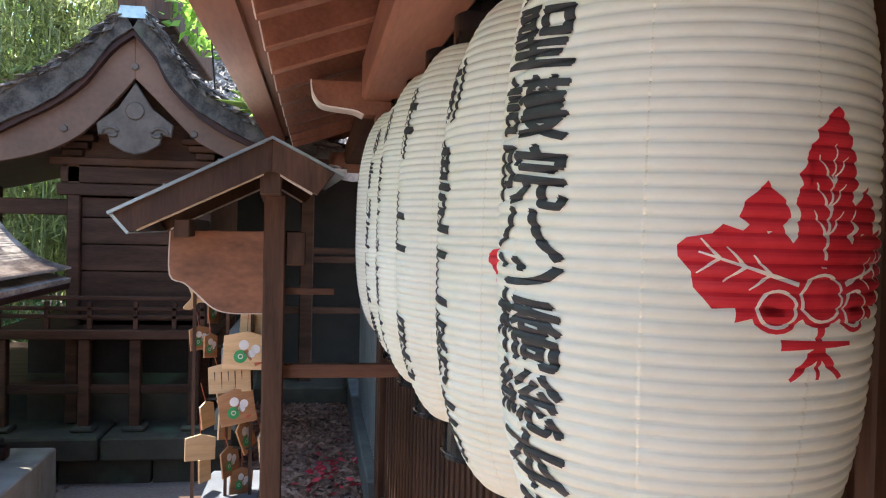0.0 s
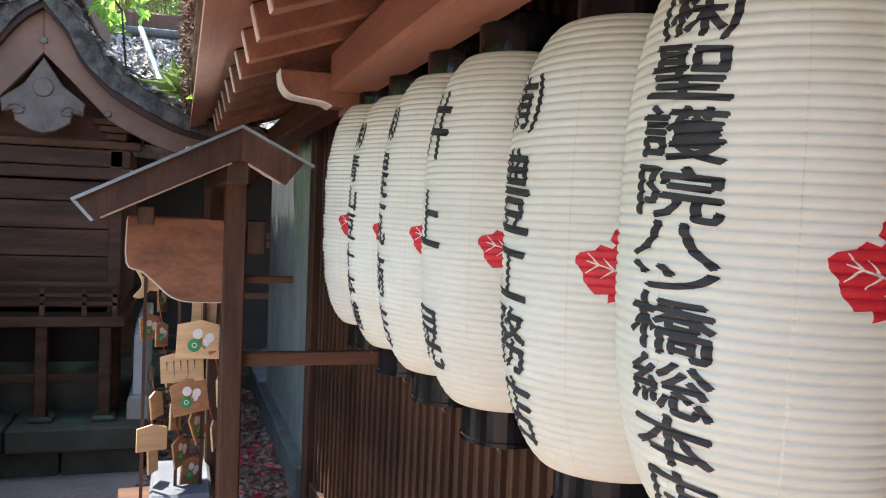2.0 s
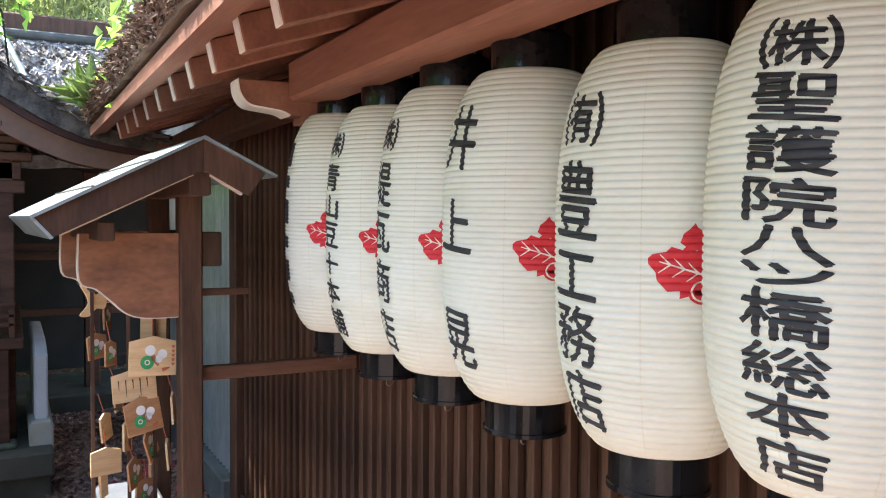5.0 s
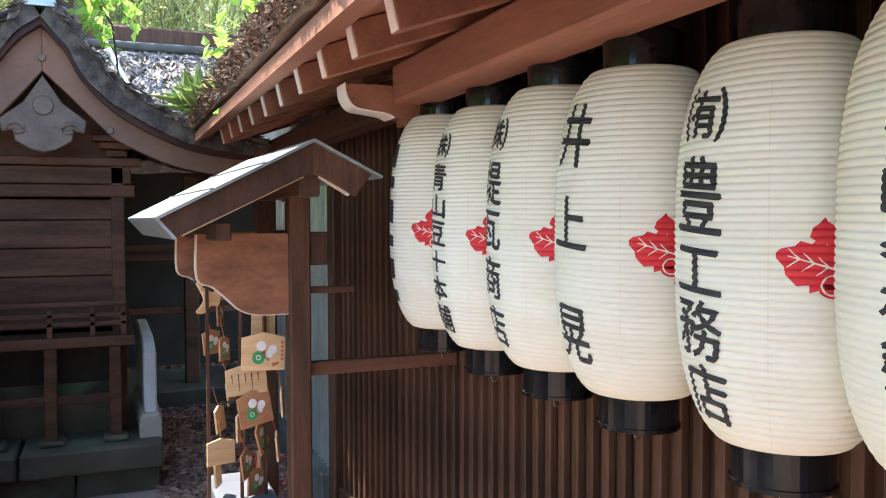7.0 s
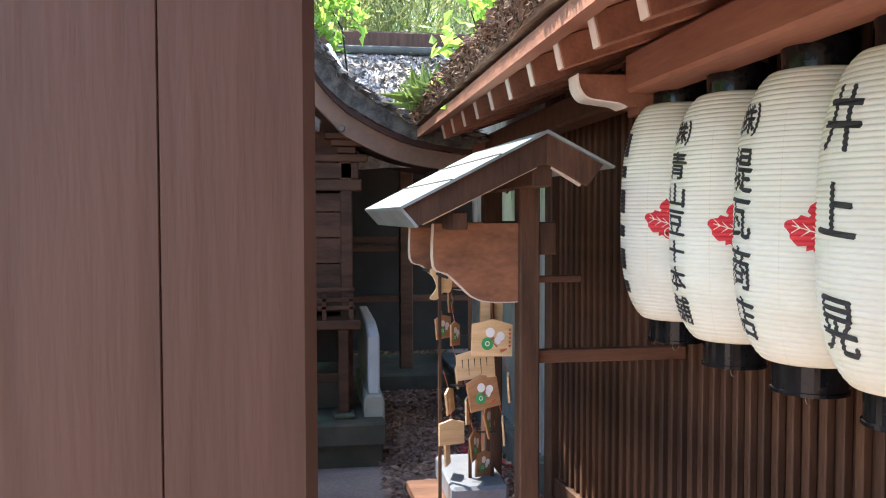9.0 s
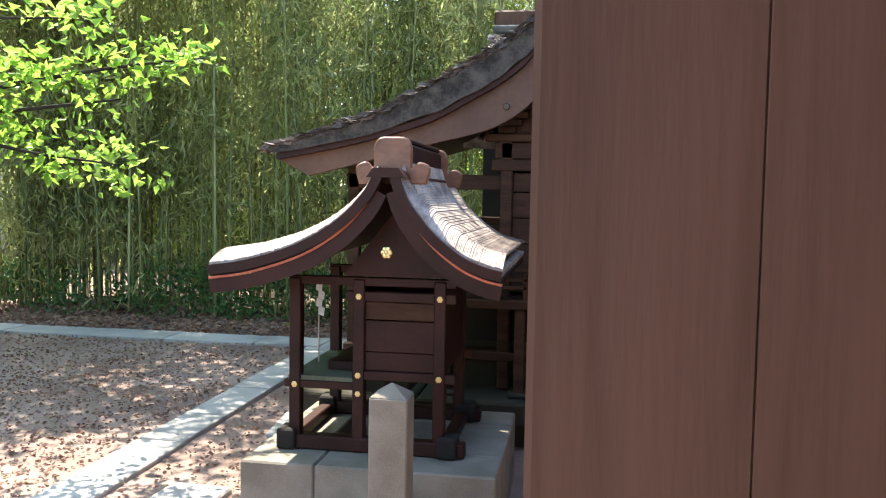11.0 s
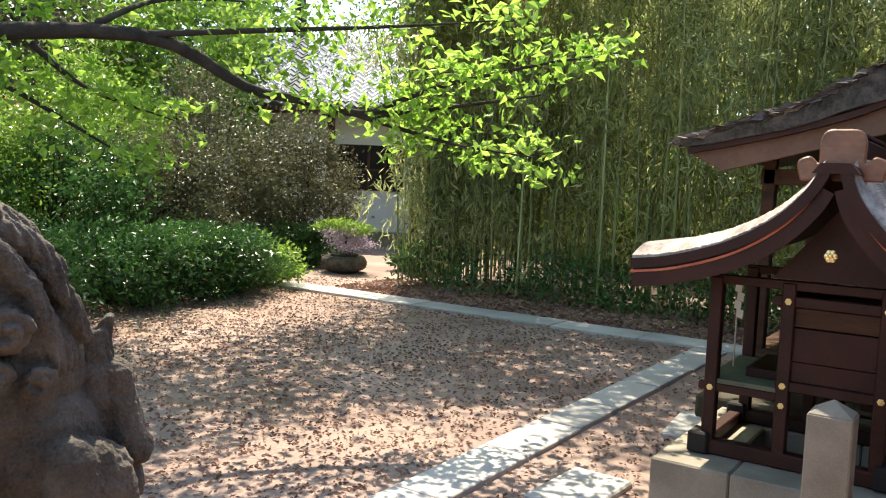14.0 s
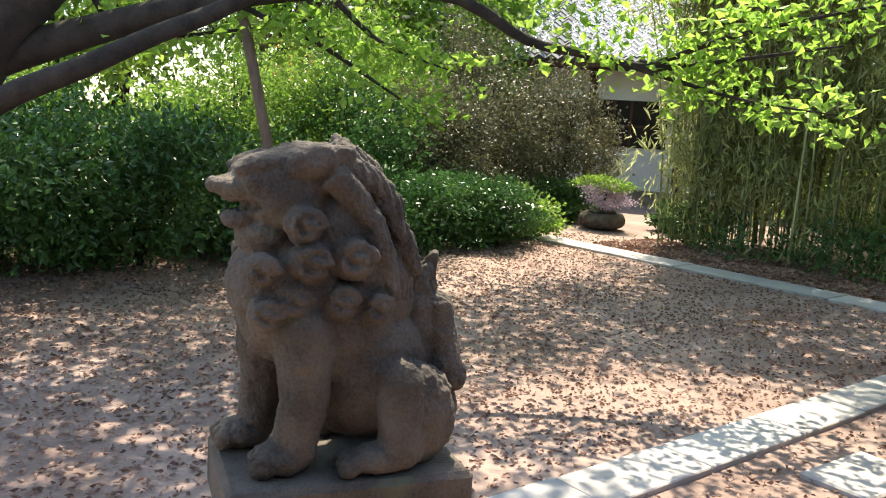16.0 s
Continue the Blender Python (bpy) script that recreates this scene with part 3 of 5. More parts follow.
# donor inscriptions: place of the lantern, angle and width of the writing, angle of the crest; characters with their top and bottom
INSCRIPTIONS = [
    (0.799, 1.085, 0.010, -164, 0.125, -75, [("㈱", 1.868, 1.795), ("聖", 1.792, 1.728), ("護", 1.722, 1.659), ("院", 1.655, 1.592), ("八", 1.592, 1.544), ("ツ", 1.542, 1.511), ("橋", 1.507, 1.438), ("総", 1.435, 1.372), ("本", 1.371, 1.308), ("店", 1.304, 1.240)]),
    (0.786, 1.450, -0.017, -183, 0.118, -99, [("㈲", 1.850, 1.752), ("豊", 1.728, 1.592), ("工", 1.567, 1.487), ("務", 1.477, 1.370), ("店", 1.362, 1.255)]),
    (0.763, 1.861, -0.003, -179, 0.120, -93, [("井", 1.858, 1.716), ("上", 1.655, 1.541), ("晃", 1.414, 1.290)]),
    (0.748, 2.199, 0.004, -187, 0.112, -103, [("㈱", 1.860, 1.775), ("堤", 1.748, 1.635), ("瓦", 1.620, 1.520), ("商", 1.502, 1.393), ("店", 1.375, 1.268)]),
    (0.746, 2.589, 0.002, -181, 0.105, -102, [("㈱", 1.860, 1.785), ("青", 1.768, 1.686), ("山", 1.675, 1.606), ("豆", 1.596, 1.522), ("十", 1.507, 1.440), ("本", 1.430, 1.356), ("舗", 1.345, 1.262)]),
    (0.734, 2.965, 0.020, 174, 0.05, -108, [("▮", 1.84, 1.76), ("▬", 1.73, 1.69), ("▮", 1.65, 1.57), ("▬", 1.53, 1.49), ("▮", 1.45, 1.38), ("▬", 1.34, 1.30)]),
]
for k, (lx, ly, dz, angle, wide, crest_angle, chars) in enumerate(INSCRIPTIONS):
    lan = thing("paper_lantern", (lx, ly, dz), "white ribbed paper lantern with black writing and red leaf crest", "lantern", "lanterns hung in a row under the eave")
    lan.rotation_euler = (radians((0.5, -0.6, 0.4, 0.7, -0.4, 0.3)[k]), radians((0.4, 0.5, 0.3, 0.5, 0.4, 0.5)[k]), 0)
    pivot = Vector((0, 0, MID))
    lan.location = Vector((lx, ly, dz)) + pivot - lan.rotation_euler.to_matrix() @ pivot
    part("paper_body", paper_mesh, None, lan, local=True)
    part("seam_pattern", seam_mesh, None, lan, local=True).rotation_euler = (0, 0, radians(angle + 41))
    part("top_cap", cap_top, None, lan, "glossy black lacquered cap", local=True)
    low_cap = part("bottom_cap", cap_low, None, lan, "glossy black lacquered cap", local=True)
    part("cap_rim", rim_mesh, None, low_cap)
    part("wire_ring", loop_mesh, None, low_cap).rotation_euler = (0, 0, 0.5)
    part("hanging_wire", hang_mesh, None, lan, local=True)
    for c, top_z, low_z in chars:
        strokes = []
        s = top_z - low_z
        for j, (dx, dz) in enumerate(((0, 0), (0.0022, 0.0006), (-0.0022, -0.0006), (0.0008, 0.0018), (-0.0008, -0.0018))):
            g = glyph(c, s - 0.004, wide)
            g.transform(Matrix.Translation((dx, 0, dz)))
            strokes.append(wrap(g, radians(angle), (top_z + low_z) / 2, 0.0009 + 0.00012 * j))
        part("written_character", merge(strokes), M_INK, lan, "bold black brush character", local=True)
    cr = part("crest", crest_mesh, None, lan, "red three-leaf crest", local=True)
    cr.rotation_euler = (0, 0, radians(crest_angle))
    part("crest_vein_pattern", vein_mesh, None, cr)
part("hanging_rail", tube((0.80, -1.6, 2.175), (0.72, 3.4, 2.175), 0.012, 0.012, 10), M_WOOD_DARK, eave)

# ---- stand for votive plaques ----
stand = thing("plaque_stand", (0.266, 3.22, 0), "small roofed wooden stand hung with votive plaques", "votive stand")
ST = Matrix.Translation((0.266, 3.22, 0)) @ Matrix.Rotation(radians(3), 4, "Z") @ Matrix.Translation((-0.266, -3.22, 0))


def st_part(name, bm, material, label=""):
    bm.transform(ST)
    return part(name, bm, material, stand, label)


for y in (3.22, 3.72):
    st_part("post", box(0.228, 0.304, y - 0.036, y + 0.036, 0, 1.69, 0.006), M_WOOD_DARK)
    side = [tuple(p) for p in curve([(-0.085, 1.555), (-0.085, 1.405), (-0.035, 1.375), (0.01, 1.335), (0.06, 1.29), (0.12, 1.272), (0.228, 1.270)], 4)]
    b = st_part("bracket_board", prism(side + [(0.228, 1.555)], y - 0.014, y + 0.014), M_WOOD_BOARD)
    st_part("board_edge", prism([(x - 0.004, z - 0.003) for x, z in side] + [(x + 0.0005, z) for x, z in side[::-1]], y - 0.0145, y + 0.0145), M_CREAM, "pale cut edge")
    st_part("arm", box(0.304, 0.375, y - 0.02, y + 0.02, 1.44, 1.56, 0.005), M_WOOD_DARK)
st_part("ridge_beam", box(0.215, 0.285, 3.0, 3.95, 1.68, 1.765, 0.005), M_WOOD_DARK)
st_part("eave_beam", box(-0.055, -0.005, 3.02, 3.93, 1.535, 1.595, 0.004), M_WOOD_DARK)
gable_l = [(0.253, 1.862), (-0.232, 1.612), (-0.185, 1.548), (0.235, 1.752), (0.253, 1.755)]
gable_r = [(0.253, 1.862), (0.253, 1.755), (0.275, 1.75), (0.398, 1.682), (0.455, 1.755)]
for y in (2.965, 3.93):
    st_part("bargeboard", prism(gable_l, y, y + 0.022, bev=0.002), M_WOOD_DARK)
    st_part("bargeboard", prism(gable_r, y, y + 0.022, bev=0.002), M_WOOD_DARK)
roof_l = [(0.253, 1.868), (-0.247, 1.612), (-0.243, 1.603), (0.253, 1.858)]
roof_r = [(0.253, 1.868), (0.253, 1.858), (0.485, 1.742), (0.49, 1.75)]
slope_l = Vector((-0.5, 0, -0.256))
rl = st_part("roof_sheet", prism(roof_l, 2.945, 3.965), M_COPPER, "grey sheet metal roofing")
for u in (0.33, 0.66):
    p = Vector((0.253, 0, 1.87)) + slope_l * u
    b = box(p.x - 0.004, p.x + 0.004, 2.945, 3.965, p.z - 0.003, p.z + 0.002)
    b.transform(ST)
    part("sheet_joint", b, M_WIRE, rl)
b = prism([(-0.232, 1.606), (-0.243, 1.603), (-0.19, 1.543), (-0.182, 1.548)], 2.965, 3.95)
st_part("eave_fascia", b, M_COPPER)
st_part("roof_sheet", prism(roof_r, 2.945, 3.965), M_COPPER, "grey sheet metal roofing")
for y in (2.99, 3.90):
    st_part("trim", prism([(0.225, 1.750), (-0.165, 1.558), (-0.163, 1.552), (0.227, 1.743)], y, y + 0.02), M_CREAM)
    st_part("trim", prism([(0.28, 1.750), (0.385, 1.690), (0.382, 1.683), (0.278, 1.742)], y, y + 0.02), M_CREAM)
part("tie_bar", box(0.30, 0.895, 3.235, 3.27, 1.035, 1.085, 0.004), M_WOOD_X, stand)
part("tie_bar", box(0.30, 0.48, 3.235, 3.26, 1.335, 1.36, 0.003), M_WOOD_X, stand)
st_part("rack_rail", tube((-0.03, 3.24, 1.36), (-0.03, 3.7, 1.36), 0.006, 0.006, 8), M_DARK)
for z in (1.30, 1.12, 0.92, 0.74):
    st_part("rack_rail", tube((0.20, 3.40, z), (0.03, 3.46, z), 0.004, 0.004, 8), M_DARK)
for x in (-0.02, 0.10, 0.19):
    st_part("rack_upright", box(x - 0.006, x + 0.006, 3.42, 3.432, 0.1, 1.45), M_WOOD_DARK)
st_part("base_board", box(-0.1, 0.23, 3.2, 3.75, 0.42, 0.46, 0.004), M_WOOD_X)
whole("wash_box", box(0.0, 0.22, 3.3, 3.75, 0.461, 0.56, 0.012), mat("grey_plastic", (0.09, 0.095, 0.11), (0.14, 0.145, 0.165), 0.4, 6, bump=0.02), "grey plastic box under the plaque rack", "box")


def ema(x0, z1, x1, z0, tilt, swing, kind, y=3.40):
    """A house-shaped votive plaque on a cord; kind 0 plain, 1 painted, 2 aged and painted, 3 written, 4 gourd-shaped."""
    w, h = x1 - x0, z1 - z0
    e = thing("votive_plaque", ((x0 + x1) / 2, y, z1), ("plain pale wooden votive plaque on a cord", "wooden votive plaque painted with a green and white picture", "darkened wooden votive plaque with a faded painting", "pale wooden votive plaque with ink writing", "gourd-shaped pale wooden votive plaque")[kind], "votive plaque", "votive plaques on the stand")
    if kind == 4:
        o = [tuple(p) for p in curve([(-w / 2, -h * 0.1), (-w * 0.3, 0), (w * 0.5, 0), (w * 0.5, -h * 0.75), (w * 0.1, -h * 0.8), (-w * 0.2, -h), (-w * 0.55, -h * 0.95), (-w * 0.2, -h * 0.6), (-w / 2, -h * 0.1)], 5)][:-1]
    else:
        o = [(-w / 2, -h * 0.14), (0, 0), (w / 2, -h * 0.14), (w / 2, -h), (-w / 2, -h)]
    b = prism(o, -0.004, 0.004, bev=0.001)
    board = part("board", b, M_EMA_OLD if kind == 2 else M_EMA, e, local=True)
    part("cord", tube((0, 0, -h * 0.06), (0, 0.015, 0.07), 0.0015, 0.0015, 6), M_VERMIL, e, local=True)
    art = lambda name, shapes, m: part(name, merge([s for s in shapes]), m, board)
    lift = lambda s: (s.transform(Matrix.Translation((0, -0.0052, 0))), s)[1]
    if kind in (1, 2):
        art("green_figure", [lift(disc(-w * 0.12, -h * 0.66, h * 0.17, h * 0.07)), lift(disc(-w * 0.12, -h * 0.66, h * 0.04))], M_GREEN)
        art("white_figure", [lift(disc(-w * 0.06, -h * 0.36, h * 0.13)), lift(disc(w * 0.2, -h * 0.46, h * 0.12)), lift(disc(w * 0.12, -h * 0.58, h * 0.1)), lift(disc(-w * 0.12, -h * 0.66, h * 0.065, h * 0.045))], M_WHITE)
        art("red_mark", [lift(strip(w * 0.2, -h * 0.86, w * 0.36, -h * 0.8, h * 0.1))] + ([lift(strip(w * 0.43, -h * 0.25 - h * 0.11 * j, w * 0.43, -h * 0.32 - h * 0.11 * j, h * 0.09)) for j in range(5)] if kind == 1 else []), M_VERMIL)
        art("brown_mark", [lift(strip(-w * 0.02, -h * 0.5, w * 0.12, -h * 0.75, h * 0.14))], M_EMA_OLD)
    if kind == 3:
        art("handwriting", [lift(strip(-w * 0.35 + w * 0.16 * j, -h * 0.3, -w * 0.35 + w * 0.16 * j, -h * (0.6 + 0.25 * (j % 2)), 0.004)) for j in range(5)], M_INK)
    e.rotation_euler = (radians(-4), radians(tilt), radians(swing))
    return e


for a in ((0.084, 1.188, 0.249, 1.046, 3, 8, 1, 3.36), (0.135, 1.262, 0.225, 1.165, 2, 0, 0, 3.44), (-0.072, 1.384, 0.017, 1.262, 0, 20, 4, 3.42), (-0.058, 1.2, 0.024, 1.108, -3, 35, 2, 3.43),
          (-0.002, 1.175, 0.059, 1.083, 4, 48, 2, 3.41), (0.024, 1.07, 0.176, 0.957, -3, 6, 3, 3.38), (0.055, 0.972, 0.188, 0.84, -8, 18, 2, 3.37), (-0.05, 0.81, 0.061, 0.715, 2, 22, 0, 3.35),
          (0.20, 0.975, 0.275, 0.86, 4, 72, 0, 3.4), (-0.03, 0.91, 0.05, 0.81, -5, 60, 0, 3.45), (0.10, 0.85, 0.19, 0.72, -25, 62, 2, 3.39), (0.04, 0.88, 0.13, 0.77, 12, 66, 0, 3.43), (0.05, 0.75, 0.15, 0.64, -6, 58, 2, 3.4),
          (0.10, 0.66, 0.2, 0.56, 8, 40, 2, 3.44), (-0.04, 0.70, 0.05, 0.6, 5, 70, 0, 3.47), (0.18, 0.80, 0.26, 0.69, -5, 75, 3, 3.42), (-0.01, 1.30, 0.06, 1.20, 6, 66, 2, 3.5), (0.02, 1.00, 0.09, 0.90, -6, 64, 0, 3.5)):
    ema(*a)

# ---- near pillar ----
pillar = thing("pillar", (-0.571, 0.70, 0), "thick square weathered red-brown timber pillar with a drying crack", "pillar", kind="structure")
post = bmesh.new()
for x0, x1 in ((-0.645, -0.5614), (-0.5608, -0.498)):
    a, b = (0.003, 0.0004) if x0 < -0.6 else (0.0004, 0.005)
    own = prism([(x0 + a, 0.625), (x1 - b, 0.625), (x1, 0.625 + b), (x1, 0.78), (x0, 0.78), (x0, 0.625 + a)], 0, 4.2, "z")
    me = bpy.data.meshes.new("half")
    own.to_mesh(me)
    own.free()
    post.from_mesh(me)
    bpy.data.meshes.remove(me)
box(-0.63, -0.51, 0.6268, 0.775, 0.0, 4.19, 0, post)
part("shaft", post, M_WOOD_POST, pillar)

# ---- unseen ceiling and wall behind, added to shade the lanterns and close the place ----
blocker_roof = thing("unseen_shade_ceiling", (0, -2.2, 3.0), "unseen dark boards added overhead to shade the lanterns", "ceiling", kind="structure")
part("ceiling_board", box(-1.5, 1.4, -4.0, -0.3, 3.03, 3.09), M_WOOD_DARK, blocker_roof)
whole("wall_rear", box(-1.5, 2.6, -4.1, -4.0, 0, 3.3), M_WOOD_DARK, "unseen dark timber wall added behind to shade the lanterns", "wall", kind="structure")

# ---- main shrine ----
shrine = thing("main_shrine", (-0.66, 6.4, 0), "old dark timber shrine hall with a mossy bark-thatched gable roof", "shrine")
AX = -0.686
roof_line = curve([(-2.60, 1.855), (-2.23, 1.965), (-1.88, 2.08), (-1.56, 2.245), (-1.26, 2.405), (-1.09, 2.505), (-0.95, 2.61), (-0.83, 2.725), (AX - 0.05, 2.82)], 4)
roof_line_r = curve([(AX + 0.05, 2.82), (-0.56, 2.725), (-0.45, 2.57), (-0.31, 2.41), (-0.13, 2.28), (0.06, 2.175), (0.28, 2.105), (0.50, 2.065)], 4)
barge_top = curve([(-2.56, 1.795), (-2.06, 1.895), (-1.58, 2.03), (-1.28, 2.185), (-1.12, 2.275), (-0.965, 2.40), (-0.81, 2.60), (AX, 2.70)], 4)
barge_top_r = curve([(AX, 2.70), (-0.565, 2.56), (-0.477, 2.40), (-0.303, 2.225), (-0.062, 2.09), (0.157, 2.015), (0.48, 1.965)], 4)
barge_low = curve([(-2.36, 1.69), (-2.06, 1.765), (-1.55, 1.90), (-1.28, 1.965), (-1.12, 2.025), (-0.965, 2.128), (-0.80, 2.31), (AX, 2.45)], 4)
barge_low_r = curve([(AX, 2.45), (-0.545, 2.31), (-0.378, 2.14), (-0.303, 2.072), (-0.062, 1.955), (0.157, 1.895), (0.46, 1.86)], 4)
for line, mid, low_line in ((roof_line, barge_top, barge_low), (roof_line_r, barge_top_r, barge_low_r)):
    rb = prism([tuple(p) for p in line] + [(p.x, p.y + 0.035) for p in mid[::-1]], 5.39, 7.9)
    for k in range(25):
        bmesh.ops.bisect_plane(rb, geom=rb.verts[:] + rb.edges[:] + rb.faces[:], plane_co=(0, 5.44 + 0.1 * k, 0), plane_no=(0, 1, 0))
    for v in rb.verts:
        v.co.z += 0.018 * noise.noise(v.co * 6) + 0.012 * noise.noise(v.co * 17)
    part("roof", rb, M_BARK, shrine, "mossy bark thatch")
    part("roof_underlayer", prism([(p.x, p.y + 0.034) for p in mid] + [(p.x, p.y - 0.004) for p in mid[::-1]], 5.42, 7.88), M_LACQUER, shrine)
    part("bargeboard", prism([tuple(p) for p in mid] + [tuple(p) for p in low_line[::-1]], 5.48, 5.53, bev=0.004), M_WOOD_BARGE, shrine)
fp, fw = [], []
for line in (roof_line, roof_line_r):
    for _ in range(10000):
        k = int(rr.integers(0, len(line) - 1))
        a, b = line[k], line[k + 1]
        if line is roof_line_r:
            a, b = b, a
        u = rr.random()
        p = b.lerp(a, u)
        d = (a - b).normalized()
        yy = rr.uniform(5.40, 7.9) if rr.random() < 0.5 else 5.39 + rr.random() ** 2 * 1.2
        fp.append((p.x, yy, p.y + 0.008))
        fw.append((d.x + rr.normal(0, 0.12), rr.normal(0, 0.35), d.y + rr.normal(0.14, 0.18)))
part("bark_flake_cover", leaves("bark_flakes", fp, fw, 0.085, 0.036, M_FLAKE, 12, 0.1), None, shrine)["kind"] = "stuff"
part("roof_ridge_cover", prism([(AX - 0.09, 2.79), (AX - 0.07, 2.86), (AX + 0.07, 2.86), (AX + 0.09, 2.79)], 5.38, 7.9), M_COPPER, shrine)
part("ridge_box", box(AX - 0.16, AX + 0.16, 5.7, 7.9, 2.86, 3.12, 0.01), M_WOOD_DARK, shrine)
for x, z in ((AX, 2.52), (-0.337, 2.125), (-1.088, 2.133)):
    hexa = bmesh.new()
    bmesh.ops.create_cone(hexa, cap_ends=True, segments=6, radius1=0.026, radius2=0.02, depth=0.02, matrix=Matrix.Translation((x, 5.475, z)) @ Matrix.Rotation(radians(90), 4, "X"))
    part("nail_cover", hexa, M_WOOD_CARVE, shrine)
g = merge([lathe([(0.0, -0.012), (0.05, -0.012), (0.058, 0.0), (0.05, 0.012), (0.0, 0.012)], 20) for _ in range(1)])
g.transform(Matrix.Translation((AX, 5.49, 2.255)) @ Matrix.Rotation(radians(90), 4, "X"))
pend_out = [(0, 2.37), (-0.09, 2.24), (-0.2, 2.16), (-0.19, 2.10), (-0.14, 2.11), (-0.13, 2.06), (-0.06, 2.02), (0, 2.005), (0.06, 2.02), (0.13, 2.06), (0.14, 2.11), (0.19, 2.10), (0.2, 2.16), (0.09, 2.24)]
pend = part("gable_pendant", prism([(AX + x * 1.12, 1.99 + (z - 2.005) * 1.2) for x, z in pend_out], 5.49, 5.525, bev=0.006), M_WOOD_CARVE, shrine, "pale carved scroll pendant")
part("boss", g, M_WOOD_CARVE, pend)
for s in (-1, 1):
    pts = [(AX + s * (0.135 + (0.06 - 0.005 * k) * math.cos(k * 0.7)), 5.487, 2.12 + (0.045 - 0.004 * k) * math.sin(k * 0.7)) for k in range(11)]
    part("scroll", path_tube(pts, [0.011] * 11, 8), M_WOOD_CARVE, pend)
WY = 5.75
part("gable_wall", prism([(-1.15, 1.98), (AX, 2.60), (-0.24, 1.98)], WY, WY + 0.05), M_WOOD_SHRINE, shrine)
zz = [0.95, 1.10, 1.27, 1.44, 1.61, 1.74]
for z0, z1 in zip(zz, zz[1:]):
    part("wall_plank", box(-1.06, -0.30, WY + 0.02, WY + 0.06, z0, z1 - 0.006, 0.004), M_WOOD_SHRINE, shrine)
part("lintel", box(-1.2, -0.2, WY - 0.03, WY + 0.05, 1.745, 1.82, 0.006), M_WOOD_SHRINE, shrine)
part("lintel", box(-1.18, -0.22, WY - 0.02, WY + 0.05, 1.825, 1.93, 0.006), M_WOOD_SHRINE, shrine)
part("lintel", box(-1.24, -0.16, WY - 0.04, WY + 0.05, 1.935, 1.985, 0.006), M_WOOD_SHRINE, shrine)
part("side_wall", box(-0.34, -0.28, WY + 0.06, 7.7, 0.9, 2.0), M_WOOD_SHRINE, shrine)
part("side_wall", box(-1.1, -1.04, WY + 0.06, 7.7, 0.9, 2.0), M_WOOD_SHRINE, shrine)
part("back_wall", box(-1.1, -0.28, 7.7, 7.75, 0.3, 2.2), M_WOOD_SHRINE, shrine)
for x in (-1.10, -0.30):
    part("corner_post", box(x - 0.04, x + 0.04, WY - 0.02, WY + 0.07, 0.30, 1.98, 0.008), M_WOOD_SHRINE, shrine)
    for k, w in enumerate((0.06, 0.10, 0.14)):
        part("bracket", box(x - w, x + w, WY - 0.06 - 0.02 * k, WY + 0.02, 1.99 + 0.045 * k, 2.03 + 0.045 * k, 0.006), M_WOOD_SHRINE, shrine)
part("veranda", box(-1.5, -0.22, WY - 0.22, 7.7, 0.86, 0.92, 0.006), M_WOOD_SHRINE, shrine)
for z in (0.985, 1.035, 1.10):
    part("railing_bar", box(-1.5, -0.26, WY - 0.20, WY - 0.17, z, z + 0.025, 0.004), M_WOOD_SHRINE, shrine)
for x in (-1.48, -1.2, -0.95, -0.68, -0.45, -0.28):
    part("railing_post", box(x - 0.015, x + 0.015, WY - 0.20, WY - 0.17, 0.92, 1.09, 0.003), M_WOOD_SHRINE, shrine)
for x in (-1.46, -0.98, -0.68, -0.33):
    part("veranda_post", box(x - 0.034, x + 0.034, WY - 0.20, WY - 0.13, 0.31, 0.86, 0.006), M_WOOD_SHRINE, shrine)
    part("post_stone", box(x - 0.07, x + 0.07, WY - 0.24, WY - 0.09, 0.29, 0.325, 0.012), M_STONE_MOSS, shrine)
part("tie_rail", box(-1.5, -0.3, WY - 0.18, WY - 0.15, 0.52, 0.575, 0.004), M_WOOD_SHRINE, shrine)
part("under_floor_wall", box(-1.4, -0.26, WY + 0.1, WY + 0.16, 0.27, 0.6), M_STONE_MOSS, shrine)
# dark sheet standing in for the shade under the veranda
part("under_floor_shade", box(-1.4, -0.26, WY + 0.11, WY + 0.15, 0.6, 0.87), M_DARK, shrine)
porch = [(-2.15, WY + 0.1), (-2.15, 7.4)]
for x, y in porch:
    part("porch_post", box(x - 0.04, x + 0.04, y - 0.04, y + 0.04, 0.1, 1.85, 0.008), M_WOOD_SHRINE, shrine)
part("porch_beam", box(-2.2, -1.06, WY + 0.06, WY + 0.13, 1.62, 1.72, 0.006), M_WOOD_SHRINE, shrine)
part("porch_floor", box(-2.2, -1.1, WY, 7.6, 0.5, 0.56, 0.006), M_WOOD_SHRINE, shrine)

plinth = thing("stone_plinth", (-1.0, 6.4, 0), "mossy granite plinth with a pebbled coping under the hall", "plinth", kind="structure")
for k, x in enumerate((-2.4, -1.62, -0.84)):
    part("coping_stone", box(x + 0.003, x + 0.765, 5.38, 6.0, 0.15, 0.292, 0.012), M_STONE_MOSS, plinth)
part("infill", box(-2.3, -0.1, 5.95, 7.9, 0.0, 0.262), M_STONE_MOSS, plinth)
